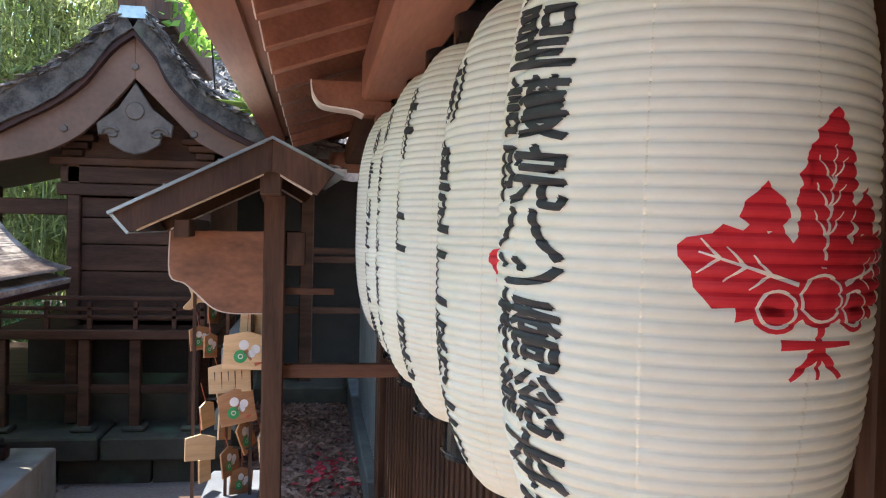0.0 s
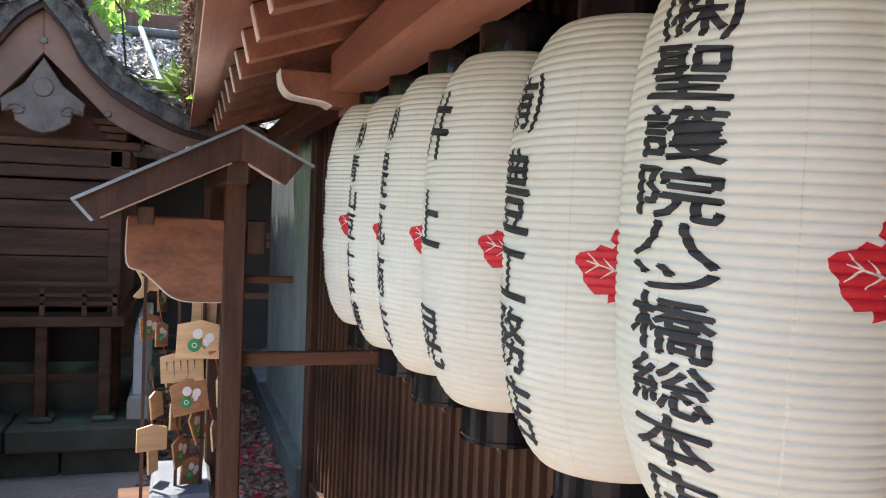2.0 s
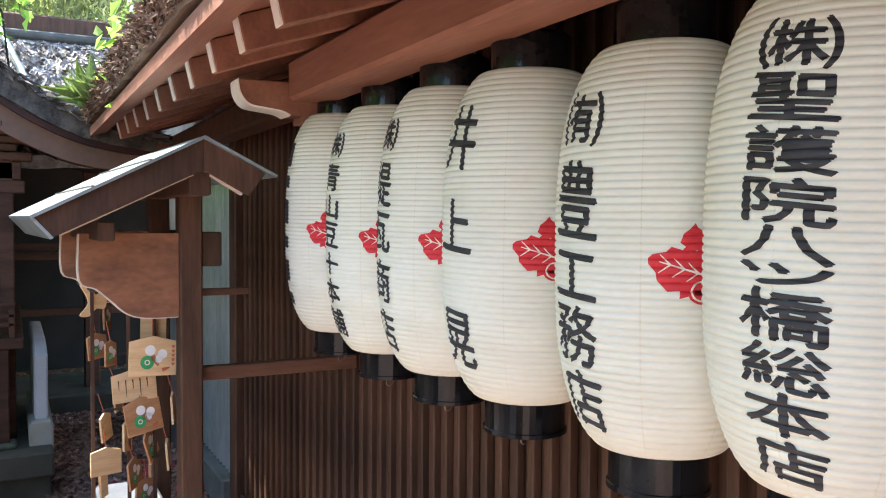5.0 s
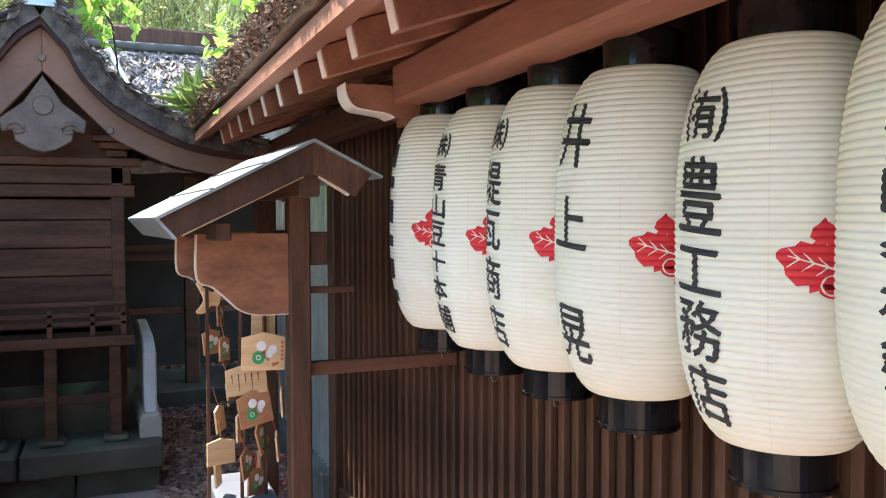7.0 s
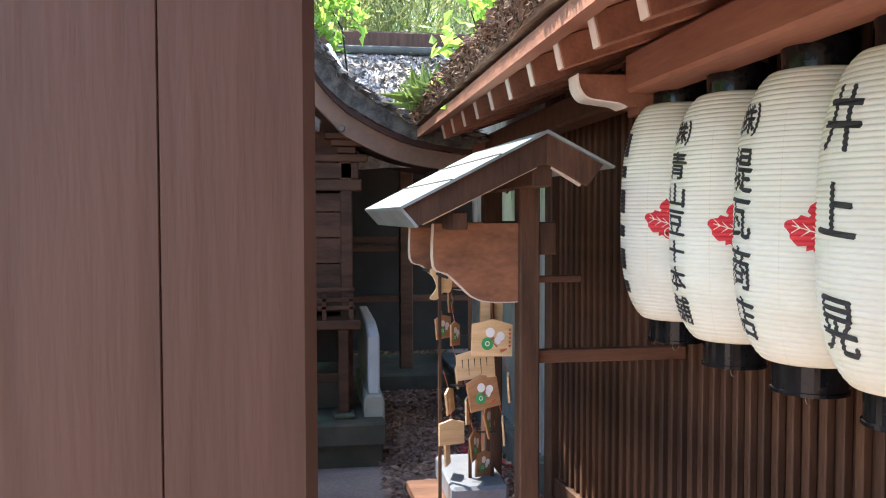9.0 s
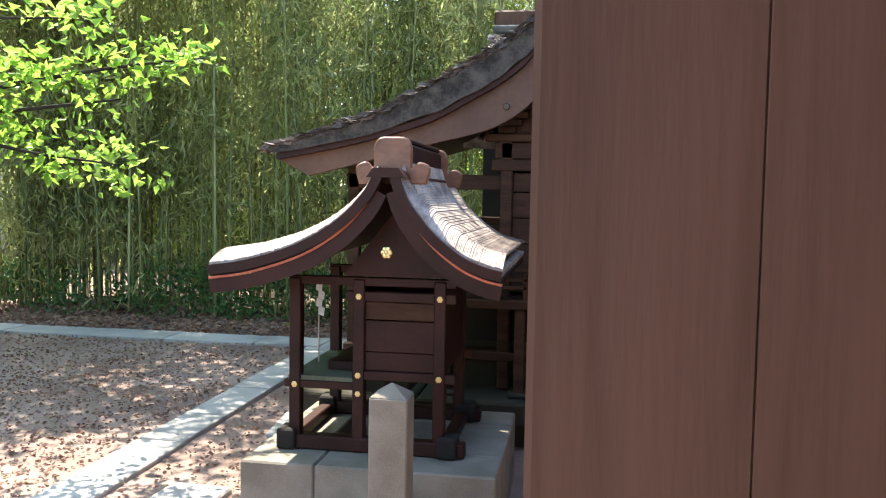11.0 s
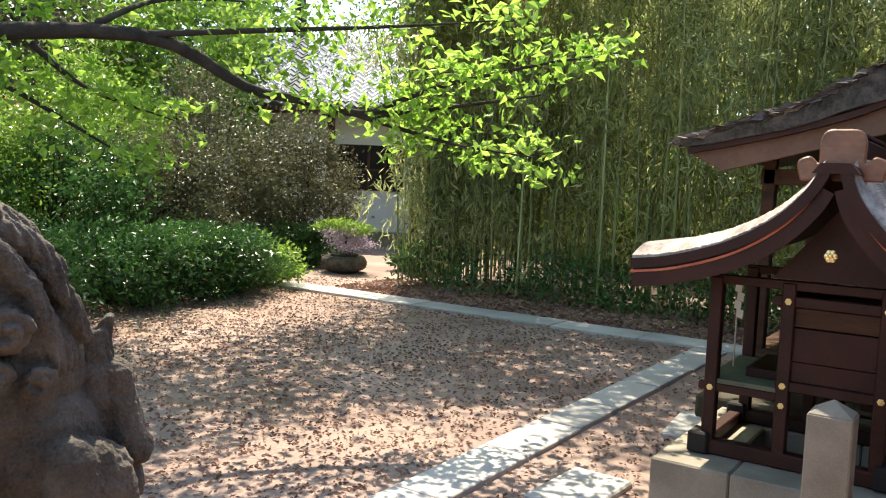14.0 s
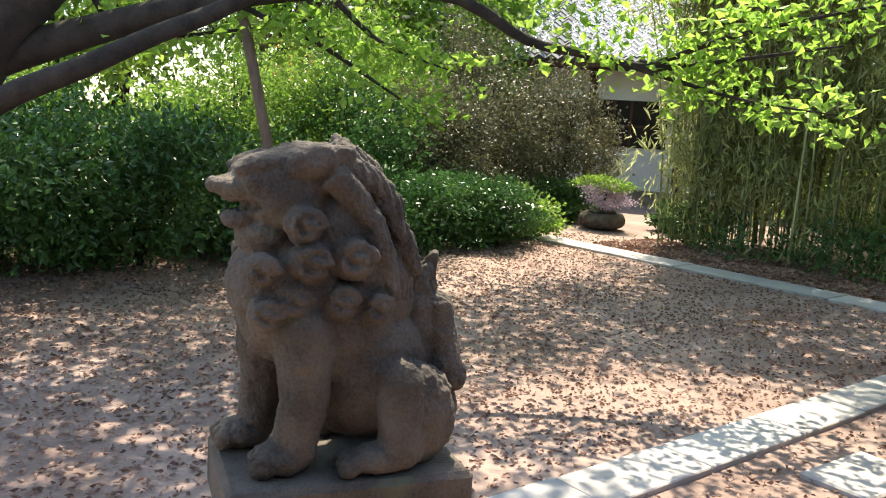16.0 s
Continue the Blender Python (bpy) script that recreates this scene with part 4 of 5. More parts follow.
for k, x in enumerate((-2.38, -1.75, -1.1, -0.55)):
    part("base_block", box(x + 0.003, x + (0.62, 0.64, 0.54, 0.46)[k], 5.46, 6.0, -0.02, 0.149, 0.01), M_STONE_MOSS, plinth)
sp = thing("stone_fence_post", (-0.10, 6.0, 0.26), "pale granite rail post on a stepped foot", "stone post")
part("foot", prism([(-0.2, 0.265), (-0.2, 0.40), (-0.185, 0.43), (-0.085, 0.43), (-0.07, 0.40), (-0.07, 0.265)], 5.55, 6.6, bev=0.01), M_STONE, sp)
part("rail", prism([(5.62, 0.43), (6.9, 0.43), (6.9, 0.86), (5.95, 0.86), (5.75, 0.83), (5.62, 0.80)], -0.17, -0.095, "x", bev=0.01), M_SLAB, sp)

# ---- building behind the passage ----
hall = thing("rear_hall", (0.5, 9.2, 0), "timber hall with a broad grey thatched roof behind the passage", "building")
rear = prism([(7.2, 2.08), (9.6, 3.42), (9.6, 3.30), (7.24, 1.98)], -1.6, 4.5, "x")
for k in range(60):
    bmesh.ops.bisect_plane(rear, geom=rear.verts[:] + rear.edges[:] + rear.faces[:], plane_co=(-1.5 + 0.1 * k, 0, 0), plane_no=(1, 0, 0))
for v in rear.verts:
    v.co.z += 0.03 * noise.noise(v.co * 5)
part("roof", rear, M_THATCH_LIT, hall, "grey thatch with sunlight put into its colour")
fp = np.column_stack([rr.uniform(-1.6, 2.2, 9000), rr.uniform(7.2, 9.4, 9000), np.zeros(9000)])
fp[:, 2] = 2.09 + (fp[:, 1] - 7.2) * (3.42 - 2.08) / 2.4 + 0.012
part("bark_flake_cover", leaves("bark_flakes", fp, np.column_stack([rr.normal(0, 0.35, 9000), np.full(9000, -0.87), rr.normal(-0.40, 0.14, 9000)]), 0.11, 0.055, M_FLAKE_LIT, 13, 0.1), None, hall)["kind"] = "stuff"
part("ridge", box(-1.6, 4.5, 9.5, 9.8, 3.36, 3.62, 0.02), M_WOOD_DARK, hall)
part("gutter", tube((-1.6, 9.44, 3.40), (4.5, 9.44, 3.40), 0.045, 0.045, 10), M_CONC, hall)
for x in (-0.35, 0.85):
    part("roof_pipe", tube((x, 9.3, 3.40), (x + 0.24, 8.15, 2.69), 0.03, 0.03, 8), M_COPPER, hall)
# near-black wall: the shade under the roof is put into its colour
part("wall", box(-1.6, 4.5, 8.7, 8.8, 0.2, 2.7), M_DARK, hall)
for x in (-0.9, 0.33, 1.4):
    part("post", box(x - 0.06, x + 0.06, 7.9, 8.02, 0.15, 2.45, 0.008), M_WOOD_SHRINE, hall)
for z in (0.78, 1.25, 1.33):
    part("rail", box(-1.6, 2.0, 7.93, 7.98, z, z + 0.06, 0.004), M_WOOD_SHRINE, hall)
part("stone_floor", box(-1.6, 1.2, 7.6, 8.7, 0, 0.16, 0.012), M_STONE_MOSS, hall)

# ---- small shrine ----
small = thing("small_shrine", (-1.5, 4.3, 0), "small dark red lacquered shrine with curved shingled roof and gilt studs", "small shrine", shift=YARD)
small.scale, small.location.z = (1, 1, 1.025), 0.022
SY0, SY1 = 3.74, 5.12
sx = -1.365
left_line = curve([(-2.165, 1.205), (-1.98, 1.235), (-1.75, 1.31), (-1.58, 1.41), (-1.47, 1.52), (sx - 0.055, 1.605)], 6)
right_line = curve([(sx + 0.055, 1.605), (-1.27, 1.50), (-1.17, 1.375), (-1.05, 1.28), (-0.95, 1.235), (-0.865, 1.215)], 6)
for line in (left_line, right_line):
    rows = bmesh.new()
    run = line if line is left_line else line[::-1]
    dense = [run[0].lerp(run[0], 0)]
    for a, b in zip(run, run[1:]):
        for j in range(1, 4):
            dense.append(a.lerp(b, j / 3))
    for k in range(0, len(dense) - 2, 1):
        a, b = dense[k], dense[min(k + 2, len(dense) - 1)]
        off = 0.004 * rr.random()
        prism([(a.x, a.y + 0.007 + off), (b.x, b.y + 0.001), (b.x, b.y - 0.006), (a.x, a.y - 0.002)], SY0 + 0.02 + 0.004 * rr.random(), SY1, bm=rows)
    for y in (0.05, 0.09, 0.14, 0.21):
        bmesh.ops.bisect_plane(rows, geom=rows.verts[:] + rows.edges[:] + rows.faces[:], plane_co=(0, SY0 + y, 0), plane_no=(0, 1, 0))
    for v in rows.verts:
        v.co.z += 0.05 * math.sin(min(max((v.co.y - SY0 - 0.024) / 0.19, 0.0), 1.0) * math.pi / 2)
    part("shingle_courses", rows, M_SHINGLE, small, "weathered wood shingles")["kind"] = "stuff"
    part("roof", prism(band([p - Vector((0, 0.004)) for p in line], 0.026), SY0 + 0.02, SY1), M_SHINGLE, small)
    rim = [p - Vector((0, 0.004)) for p in line]
    part("roof_edge", prism(band(rim, 0.042), SY0, SY0 + 0.018), M_LACQUER, small)
    part("roof_underside", prism(band([p - Vector((0, 0.031)) for p in line], 0.03), SY0 + 0.03, SY1 - 0.02), M_LACQUER, small)
    part("red_trim", prism(band([p - Vector((0, 0.056)) for p in line], 0.010), SY0 + 0.012, SY0 + 0.03), M_VERMIL, small, "vermilion painted trim")
    part("bargeboard", prism(band([p - Vector((0, 0.068)) for p in line], 0.06), SY0 + 0.02, SY0 + 0.045), M_LACQUER, small)
part("gable_panel", prism([(-1.62, 1.15), (sx, 1.46), (-1.12, 1.15)], 4.0, 4.03), M_LACQUER, small)
part("ridge_cap", prism([(sx - 0.085, 1.585), (sx - 0.055, 1.625), (sx + 0.055, 1.625), (sx + 0.085, 1.585)], SY0 - 0.005, SY1), M_LACQUER, small)
ridge = part("ridge", box(sx - 0.05, sx + 0.05, 3.9, 4.85, 1.62, 1.74, 0.01), M_LACQUER, small)
for y in (3.86, 4.84):
    o = [tuple(p) for p in curve([(-0.15, 1.56), (-0.165, 1.63), (-0.12, 1.655), (-0.085, 1.63), (-0.085, 1.71), (-0.06, 1.755), (0, 1.76), (0.06, 1.755), (0.085, 1.71), (0.085, 1.63), (0.12, 1.655), (0.165, 1.63), (0.15, 1.56)], 4)]
    part("ridge_end", prism([(sx + x, z) for x, z in o], y, y + 0.04, bev=0.006), M_WOOD_BOARD, ridge, "scalloped ridge-end board")
for x in (-0.03, 0.03):
    part("ridge_bar", tube((sx + x, 3.9, 1.755), (sx + x, 4.88, 1.755), 0.012, 0.012, 8), M_LACQUER, ridge)
flower = bmesh.new()
for k in range(6):
    bmesh.ops.create_uvsphere(flower, u_segments=8, v_segments=5, radius=0.5, matrix=Matrix.Translation((0.55 * math.cos(k * math.pi / 3), 0, 0.55 * math.sin(k * math.pi / 3))) @ Matrix.Diagonal((0.9, 0.5, 0.9, 1)))
bmesh.ops.create_uvsphere(flower, u_segments=8, v_segments=5, radius=0.35, matrix=Matrix.Translation((0, -0.25, 0)))
stud_mesh = mesh_of(flower, "gilt_stud", M_GOLD, True)


def stud(x, y, z, r, turn=0):
    ob = part("gilt_stud", stud_mesh, None, small, "gilt flower stud")
    ob.location, ob.scale, ob.rotation_euler = (x, y, z), (r, r * 0.5, r), (0, 0, radians(turn))


SF = 4.05
posts = [(-1.866, SF + 0.02), (-1.866, 4.72), (-1.557, SF + 0.02), (-1.557, 4.72), (-1.174, SF + 0.02), (-1.174, 4.72)]
for x, y in posts:
    part("post", box(x - 0.028, x + 0.028, y - 0.028, y + 0.028, 0.33, 1.13, 0.005), M_LACQUER, small)
for y in (SF + 0.02, 4.72):
    part("floor_beam", box(-1.92, -1.53, y - 0.022, y + 0.022, 0.618, 0.655, 0.004), M_LACQUER, small)
    part("floor_beam", box(-1.59, -1.10, y - 0.022, y + 0.022, 0.668, 0.712, 0.004), M_LACQUER, small)
    part("head_beam", box(-1.62, -1.10, y - 0.022, y + 0.022, 1.03, 1.075, 0.004), M_LACQUER, small)
    part("head_beam", box(-1.9, -1.1, y - 0.02, y + 0.02, 1.10, 1.14, 0.004), M_LACQUER, small)
    part("sill", box(-1.95, -1.05, y - 0.035, y + 0.035, 0.335, 0.40, 0.006), M_LACQUER, small)
    for x in (-1.9, -1.13):
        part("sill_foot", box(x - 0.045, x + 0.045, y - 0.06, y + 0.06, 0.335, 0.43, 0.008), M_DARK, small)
for x in (-1.9, -1.15):
    part("sill", box(x - 0.03, x + 0.03, SF, 4.74, 0.336, 0.392, 0.006), M_LACQUER, small)
part("front_floor", box(-1.90, -1.55, SF, 4.74, 0.656, 0.676), mat("green_mat", (0.1, 0.11, 0.07), (0.16, 0.17, 0.11), 0.9, 8), small, "moss green matting")
for z0, z1, m in ((0.713, 0.80, M_LACQUER), (0.80, 0.945, M_LACQUER), (0.948, 1.03, M_WOOD_SHRINE)):
    part("side_panel", box(-1.535, -1.2, SF + 0.012, SF + 0.03, z0, z1 - 0.003, 0.002), m, small)
part("back_panel", box(-1.19, -1.16, SF + 0.04, 4.70, 0.70, 1.1), M_LACQUER, small)
part("door_panel", box(-1.545, -1.53, SF + 0.05, 4.69, 0.70, 1.1), M_LACQUER, small)
part("far_panel", box(-1.535, -1.2, 4.715, 4.73, 0.713, 1.03), M_LACQUER, small)
for x, z, r in ((-1.866, 0.635, 0.015), (-1.557, 0.69, 0.015), (-1.557, 0.605, 0.014), (-1.557, 1.052, 0.015), (-1.174, 0.69, 0.015), (-1.174, 1.052, 0.015)):
    stud(x, SF - 0.012, z, r)
for z in (0.69, 1.052):
    stud(-1.14, SF + 0.03, z, 0.013, 90)
stud(sx + 0.005, SY0 + 0.012, 1.275, 0.026)
pap = []
for k in range(4):
    pap.append(flat([(-0.014 + 0.012 * (k % 2), -0.04 * k), (0.016 + 0.012 * (k % 2), -0.04 * k - 0.01), (0.012 + 0.012 * (k % 2), -0.04 * k - 0.05), (-0.018 + 0.012 * (k % 2), -0.04 * k - 0.04)], Matrix.Translation((-1.845, 4.35, 1.08))))
st = merge(pap)
st_ob = part("paper_streamer", st, M_WHITE, small, "zigzag white paper streamer")
st_ob.modifiers.new("thickness", "SOLIDIFY").thickness = 0.001
part("rope", tube((-1.85, 4.36, 1.1), (-1.85, 4.36, 0.68), 0.004, 0.004, 6), M_CREAM, small)
offer = part("offering_shelf", box(-1.75, -1.57, 4.2, 4.6, 0.677, 0.72, 0.003), M_LACQUER, small)

base = thing("shrine_base", (-1.5, 4.35, 0), "low pale granite block base under the small shrine", "plinth", kind="structure", shift=YARD)
base.scale = (1, 1, 1.085)
bx = [-2.05, -1.70, -1.30, -0.88]
for a, b in zip(bx, bx[1:]):
    part("stone_block", box(a + 0.002, b - 0.002, 3.83, 4.12, -0.03, 0.332, 0.008), M_STONE, base)
    part("stone_block", box(a + 0.002, b - 0.002, 4.68, 4.95, -0.03, 0.332, 0.008), M_STONE, base)
part("stone_block", box(-2.05, -1.75, 4.125, 4.675, -0.03, 0.332, 0.008), M_STONE, base)
part("stone_block", box(-1.18, -0.88, 4.125, 4.675, -0.03, 0.332, 0.008), M_STONE, base)
# recess floor painted near-black in place of the shade there
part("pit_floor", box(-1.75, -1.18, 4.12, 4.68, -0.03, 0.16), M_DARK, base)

bollard = bmesh.new()
box(-1.376, -1.222, 3.42, 3.56, -0.05, 0.765, 0.006, bollard)
tip = bollard.verts.new((-1.299, 3.49, 0.815))
ring = [bollard.verts.new(p) for p in ((-1.372, 3.424, 0.7655), (-1.226, 3.424, 0.7655), (-1.226, 3.556, 0.7655), (-1.372, 3.556, 0.7655))]
for k in range(4):
    bollard.faces.new((ring[k], ring[(k + 1) % 4], tip))
whole("stone_post", bollard, M_STONE, "square speckled granite post with a low pyramid top", "stone post").location = YARD + Vector((0.03, 0, 0.02))

for k, (x, y, w, d) in enumerate(((-2.40, 5.66, 0.30, 0.62), (-2.5, 4.1, 0.34, 0.55), (-2.35, 7.35, 0.5, 0.5), (-1.62, 5.15, 0.3, 0.3))):
    if k < 3:
        whole("stepping_stone", box(x - w / 2, x + w / 2, y - d / 2, y + d / 2, -0.03, 0.028, 0.01, None, Matrix.Translation((x, y, 0)) @ Matrix.Rotation(radians((6, -3, 10)[k]), 4, "Z") @ Matrix.Translation((-x, -y, 0))), M_SLAB, "flat grey granite stepping stone set in the earth", "stepping stone", "stepping stones by the small shrine").location = YARD
ped = bmesh.new()
box(-1.78, -1.52, 5.0, 5.3, 0, 0.12, 0.01, ped)
box(-1.74, -1.56, 5.04, 5.26, 0.12, 0.42, 0.01, ped)
box(-1.80, -1.50, 4.98, 5.32, 0.42, 0.55, 0.015, ped)
whole("stone_pedestal", ped, M_STONE_MOSS, "stepped stone pedestal behind the small shrine", "pedestal").location = YARD

# ---- guardian dog statue ----
KX, KY, KZ, KT = -2.459, 1.073, 0.803, 73.0


def statue():
    bm = bmesh.new()

    def ball(x, y, z, a, b=None, c=None, rx=0, ry=0, rz=0):
        m = pose(x, y, z, rx, ry, rz) @ Matrix.Diagonal((a, b or a, c or a, 1))
        bmesh.ops.create_uvsphere(bm, u_segments=20, v_segments=14, radius=1, matrix=m)

    def limb(p, q, r0, r1):
        tube(p, q, r0, r1, 16, bm)
        ball(*p, r0)
        ball(*q, r1)

    # local axes: faces -x, its near side is -y; chest, ribs and rump
    ball(-0.10, 0, 0.36, 0.135, 0.115, 0.15, ry=12)
    ball(-0.165, 0, 0.385, 0.085, 0.095, 0.10)
    ball(-0.01, 0, 0.30, 0.135, 0.112, 0.17, ry=22)
    ball(0.06, 0, 0.19, 0.14, 0.115, 0.16)
    ball(0.05, 0, 0.40, 0.09, 0.10, 0.14, ry=-28)
    ball(-0.02, 0, 0.49, 0.11, 0.105, 0.12, ry=-20)
    # head, short muzzle turned up, open mouth
    ball(-0.135, 0, 0.575, 0.105, 0.098, 0.095)
    ball(-0.10, 0, 0.63, 0.115, 0.09, 0.05, ry=-6)
    ball(-0.19, 0, 0.60, 0.06, 0.082, 0.052, ry=-10)
    ball(-0.235, 0, 0.583, 0.042, 0.058, 0.030, ry=12)
    ball(-0.272, 0, 0.588, 0.020, 0.036, 0.019)
    ball(-0.222, 0, 0.525, 0.042, 0.05, 0.022, ry=-16)
    ball(-0.175, 0, 0.49, 0.06, 0.075, 0.05)
    for s in (-1, 1):
        # heavy brow, eye and ear
        ball(-0.195, s * 0.05, 0.635, 0.055, 0.03, 0.022, ry=-14)
        ball(-0.205, s * 0.062, 0.603, 0.022, 0.018, 0.016)
        ball(-0.09, s * 0.085, 0.645, 0.062, 0.026, 0.033, ry=-16)
        ball(-0.04, s * 0.092, 0.655, 0.034, 0.018, 0.024, ry=-35)
        # whorls of the mane, with a coil on each
        for x, z, r, deep in ((-0.115, 0.52, 0.040, 0.036), (-0.10, 0.445, 0.044, 0.040), (-0.012, 0.455, 0.046, 0.042), (-0.125, 0.37, 0.038, 0.026), (-0.035, 0.365, 0.040, 0.032), (-0.195, 0.43, 0.034, 0.03), (-0.185, 0.34, 0.036, 0.026), (0.045, 0.35, 0.034, 0.028)):
            ball(x, s * 0.098, z, r, deep, r)
            pts = [(x + (r * 0.88) * (1 - j / 17) * math.cos(j * 0.62), s * (0.100 + deep * (0.80 + 0.022 * j)), z + (r * 0.88) * (1 - j / 17) * math.sin(j * 0.62)) for j in range(15)]
            path_tube(pts, [0.0095] * 15, 8, bm)
        # long locks behind the ear, ending in curls
        for line, r, yy in (([(-0.06, 0.62), (0.015, 0.55), (0.06, 0.46), (0.085, 0.36)], 0.030, 0.092), ([(-0.02, 0.64), (0.055, 0.585), (0.105, 0.50), (0.145, 0.415)], 0.032, 0.052), ([(-0.04, 0.67), (0.03, 0.63), (0.075, 0.565)], 0.034, 0.03)):
            c = curve(line, 6)
            path_tube([(q.x, s * yy, q.y) for q in c], [r * (1.05 - 0.6 * j / len(c)) for j in range(len(c))], 10, bm)
        ball(0.075, s * 0.035, 0.555, 0.036, 0.04, 0.034)
        # front leg and paw
        fx = -0.10 if s < 0 else -0.155
        limb((fx, s * 0.076, 0.30), (fx + 0.004, s * 0.082, 0.16), 0.066, 0.050)
        limb((fx + 0.004, s * 0.082, 0.16), (fx - 0.012, s * 0.082, 0.05), 0.050, 0.046)
        ball(fx - 0.035, s * 0.082, 0.034, 0.062, 0.054, 0.038)
        for j in (-1, 0, 1):
            ball(fx - 0.082, s * 0.082 + j * 0.033, 0.026, 0.028, 0.018, 0.026)
        # haunch, shin and hind paw
        ball(0.15, s * 0.098, 0.115, 0.085, 0.055, 0.115, ry=-8)
        limb((0.098, s * 0.118, 0.19), (0.108, s * 0.122, 0.05), 0.050, 0.050)
        ball(0.06, s * 0.122, 0.03, 0.075, 0.046, 0.033)
        for j in (-1, 0, 1):
            ball(-0.008, s * 0.122 + j * 0.028, 0.024, 0.024, 0.016, 0.022)
    # tail: two upright plumes and a curl
    limb((0.165, 0.0, 0.20), (0.175, 0.0, 0.33), 0.052, 0.042)
    limb((0.175, 0.0, 0.33), (0.185, 0.0, 0.395), 0.042, 0.028)
    limb((0.185, 0.0, 0.395), (0.205, 0.0, 0.445), 0.028, 0.010)
    limb((0.235, -0.02, 0.20), (0.215, -0.02, 0.335), 0.044, 0.030)
    ball(0.25, -0.02, 0.175, 0.042, 0.05, 0.046)
    ball(0.245, -0.015, 0.10, 0.032, 0.04, 0.05)
    me = bpy.data.meshes.new("statue_raw")
    bm.to_mesh(me)
    bm.free()
    ob = new("statue_raw", me)
    rm = ob.modifiers.new("fuse", "REMESH")
    rm.mode, rm.voxel_size = "VOXEL", 0.004
    sm = ob.modifiers.new("soften", "SMOOTH")
    sm.factor, sm.iterations = 0.5, 1
    done = bpy.data.meshes.new_from_object(ob.evaluated_get(bpy.context.evaluated_depsgraph_get()))
    bpy.data.objects.remove(ob)
    bm = bmesh.new()
    bm.from_mesh(done)
    bm.normal_update()
    # chiselled curls on the cheeks and manes, worn pits elsewhere
    for v in bm.verts:
        p = v.co
        d = 0.003 * noise.noise(p * 90) + 0.004 * noise.noise(p * 35) + 0.005 * noise.noise(p * 16)
        if p.x > 0.0 and p.z > 0.36 and abs(p.y) < 0.11:
            d += 0.003 * math.sin((p.x * 0.9 + p.y * 2.0) * 200)
        if abs(p.z - 0.552 - 0.1 * (p.x + 0.2)) < 0.009 and p.x < -0.195:
            d -= 0.016
        if p.z < 0.05 and p.x < -0.18:
            d -= 0.003 * abs(math.sin(p.y * 105))
        v.co = p + v.normal * d
    mesh = mesh_of(bm, "guardian_statue", M_STATUE, True)
    s = new("guardian_dog_statue", mesh)
    s.location, s.rotation_euler = (KX, KY, KZ - 0.002), (0, 0, radians(KT))
    return tagged(s, "weathered brown stone guardian dog statue sitting on a plinth", "statue")


statue()
pl = thing("statue_plinth", (KX, KY, 0), "square weathered stone plinth carrying the guardian dog", "plinth")
PT = Matrix.Translation((KX, KY, 0)) @ Matrix.Rotation(radians(KT), 4, "Z")
for nm, b in (("top_slab", box(-0.26, 0.26, -0.18, 0.18, 0.68, KZ, 0.012)), ("shaft", box(-0.22, 0.22, -0.15, 0.15, 0.22, 0.68, 0.012)), ("foot_slab", box(-0.34, 0.34, -0.26, 0.26, -0.03, 0.22, 0.015))):
    b.transform(PT)
    part(nm, b, M_STATUE, pl)

# ---- stone basin with flowers ----
bas = thing("stone_basin", (-9.75, 10.5, 0), "round rough stone water basin holding a flowering shrub", "basin")
bas.scale = (0.65, 0.65, 0.7)
o = curve([(0.30, 0.0), (0.52, 0.10), (0.58, 0.24), (0.52, 0.36), (0.44, 0.39), (0.40, 0.36), (0.36, 0.28)], 5)
bb = lathe([tuple(p) for p in o], 36)
bb.faces.new([v for v in bb.verts if abs(v.co.z - 0.28) < 1e-4 and v.co.xy.length < 0.361])
bb.transform(Matrix.Translation((-9.75, 10.5, 0)))
for v in bb.verts:
    v.co += Vector((noise.noise(v.co * 3), noise.noise(v.co * 3 + Vector((7, 0, 0))), 0)) * 0.05
part("bowl", bb, M_STATUE, bas, smooth=True)
b2 = lathe([(0.0, 0.29), (0.30, 0.29), (0.34, 0.42), (0.30, 0.44), (0.0, 0.40)], 28)
b2.transform(Matrix.Translation((-9.75, 10.5, 0)))
part("pot", b2, M_STONE_MOSS, bas)

# ---- white-walled house ----
house = thing("house", (-13, 17.5, 0), "white plastered house with dark timber frame and tiled roof", "house")
HT = Matrix.Translation((-12.3, 15.9, 0)) @ Matrix.Rotation(radians(35), 4, "Z")


def h_part(name, bm, m, label="", parent=None):
    bm.transform(HT)
    return part(name, bm, m, parent or house, label)


h_part("wall", box(-6, 6, 0, 0.2, 0.3, 3.3), M_PLASTER, "white plaster wall")
h_part("stone_footing", box(-6.1, 6.1, -0.06, 0.2, -0.05, 0.30, 0.01), M_STONE, "")
for x in (-4, -2, 0, 1.9, 3.9):
    h_part("timber_post", box(x - 0.09, x + 0.09, -0.06, -0.002, 0.3, 3.3, 0.006), M_WOOD_DARK)
for x in (-4, -2, 0.1, 2):
    w = h_part("window", box(x + 0.1, x + 1.7, -0.03, -0.004, 1.25, 2.3), M_DARK, "dark timber lattice window")
    for j in range(5):
        h_part("lattice_bar", box(x + 0.1 + 0.38 * j, x + 0.16 + 0.38 * j, -0.05, -0.03, 1.25, 2.3), M_WOOD_DARK, "", w)
    h_part("window_rail", box(x + 0.1, x + 1.7, -0.055, -0.032, 1.7, 1.76), M_WOOD_DARK, "", w)


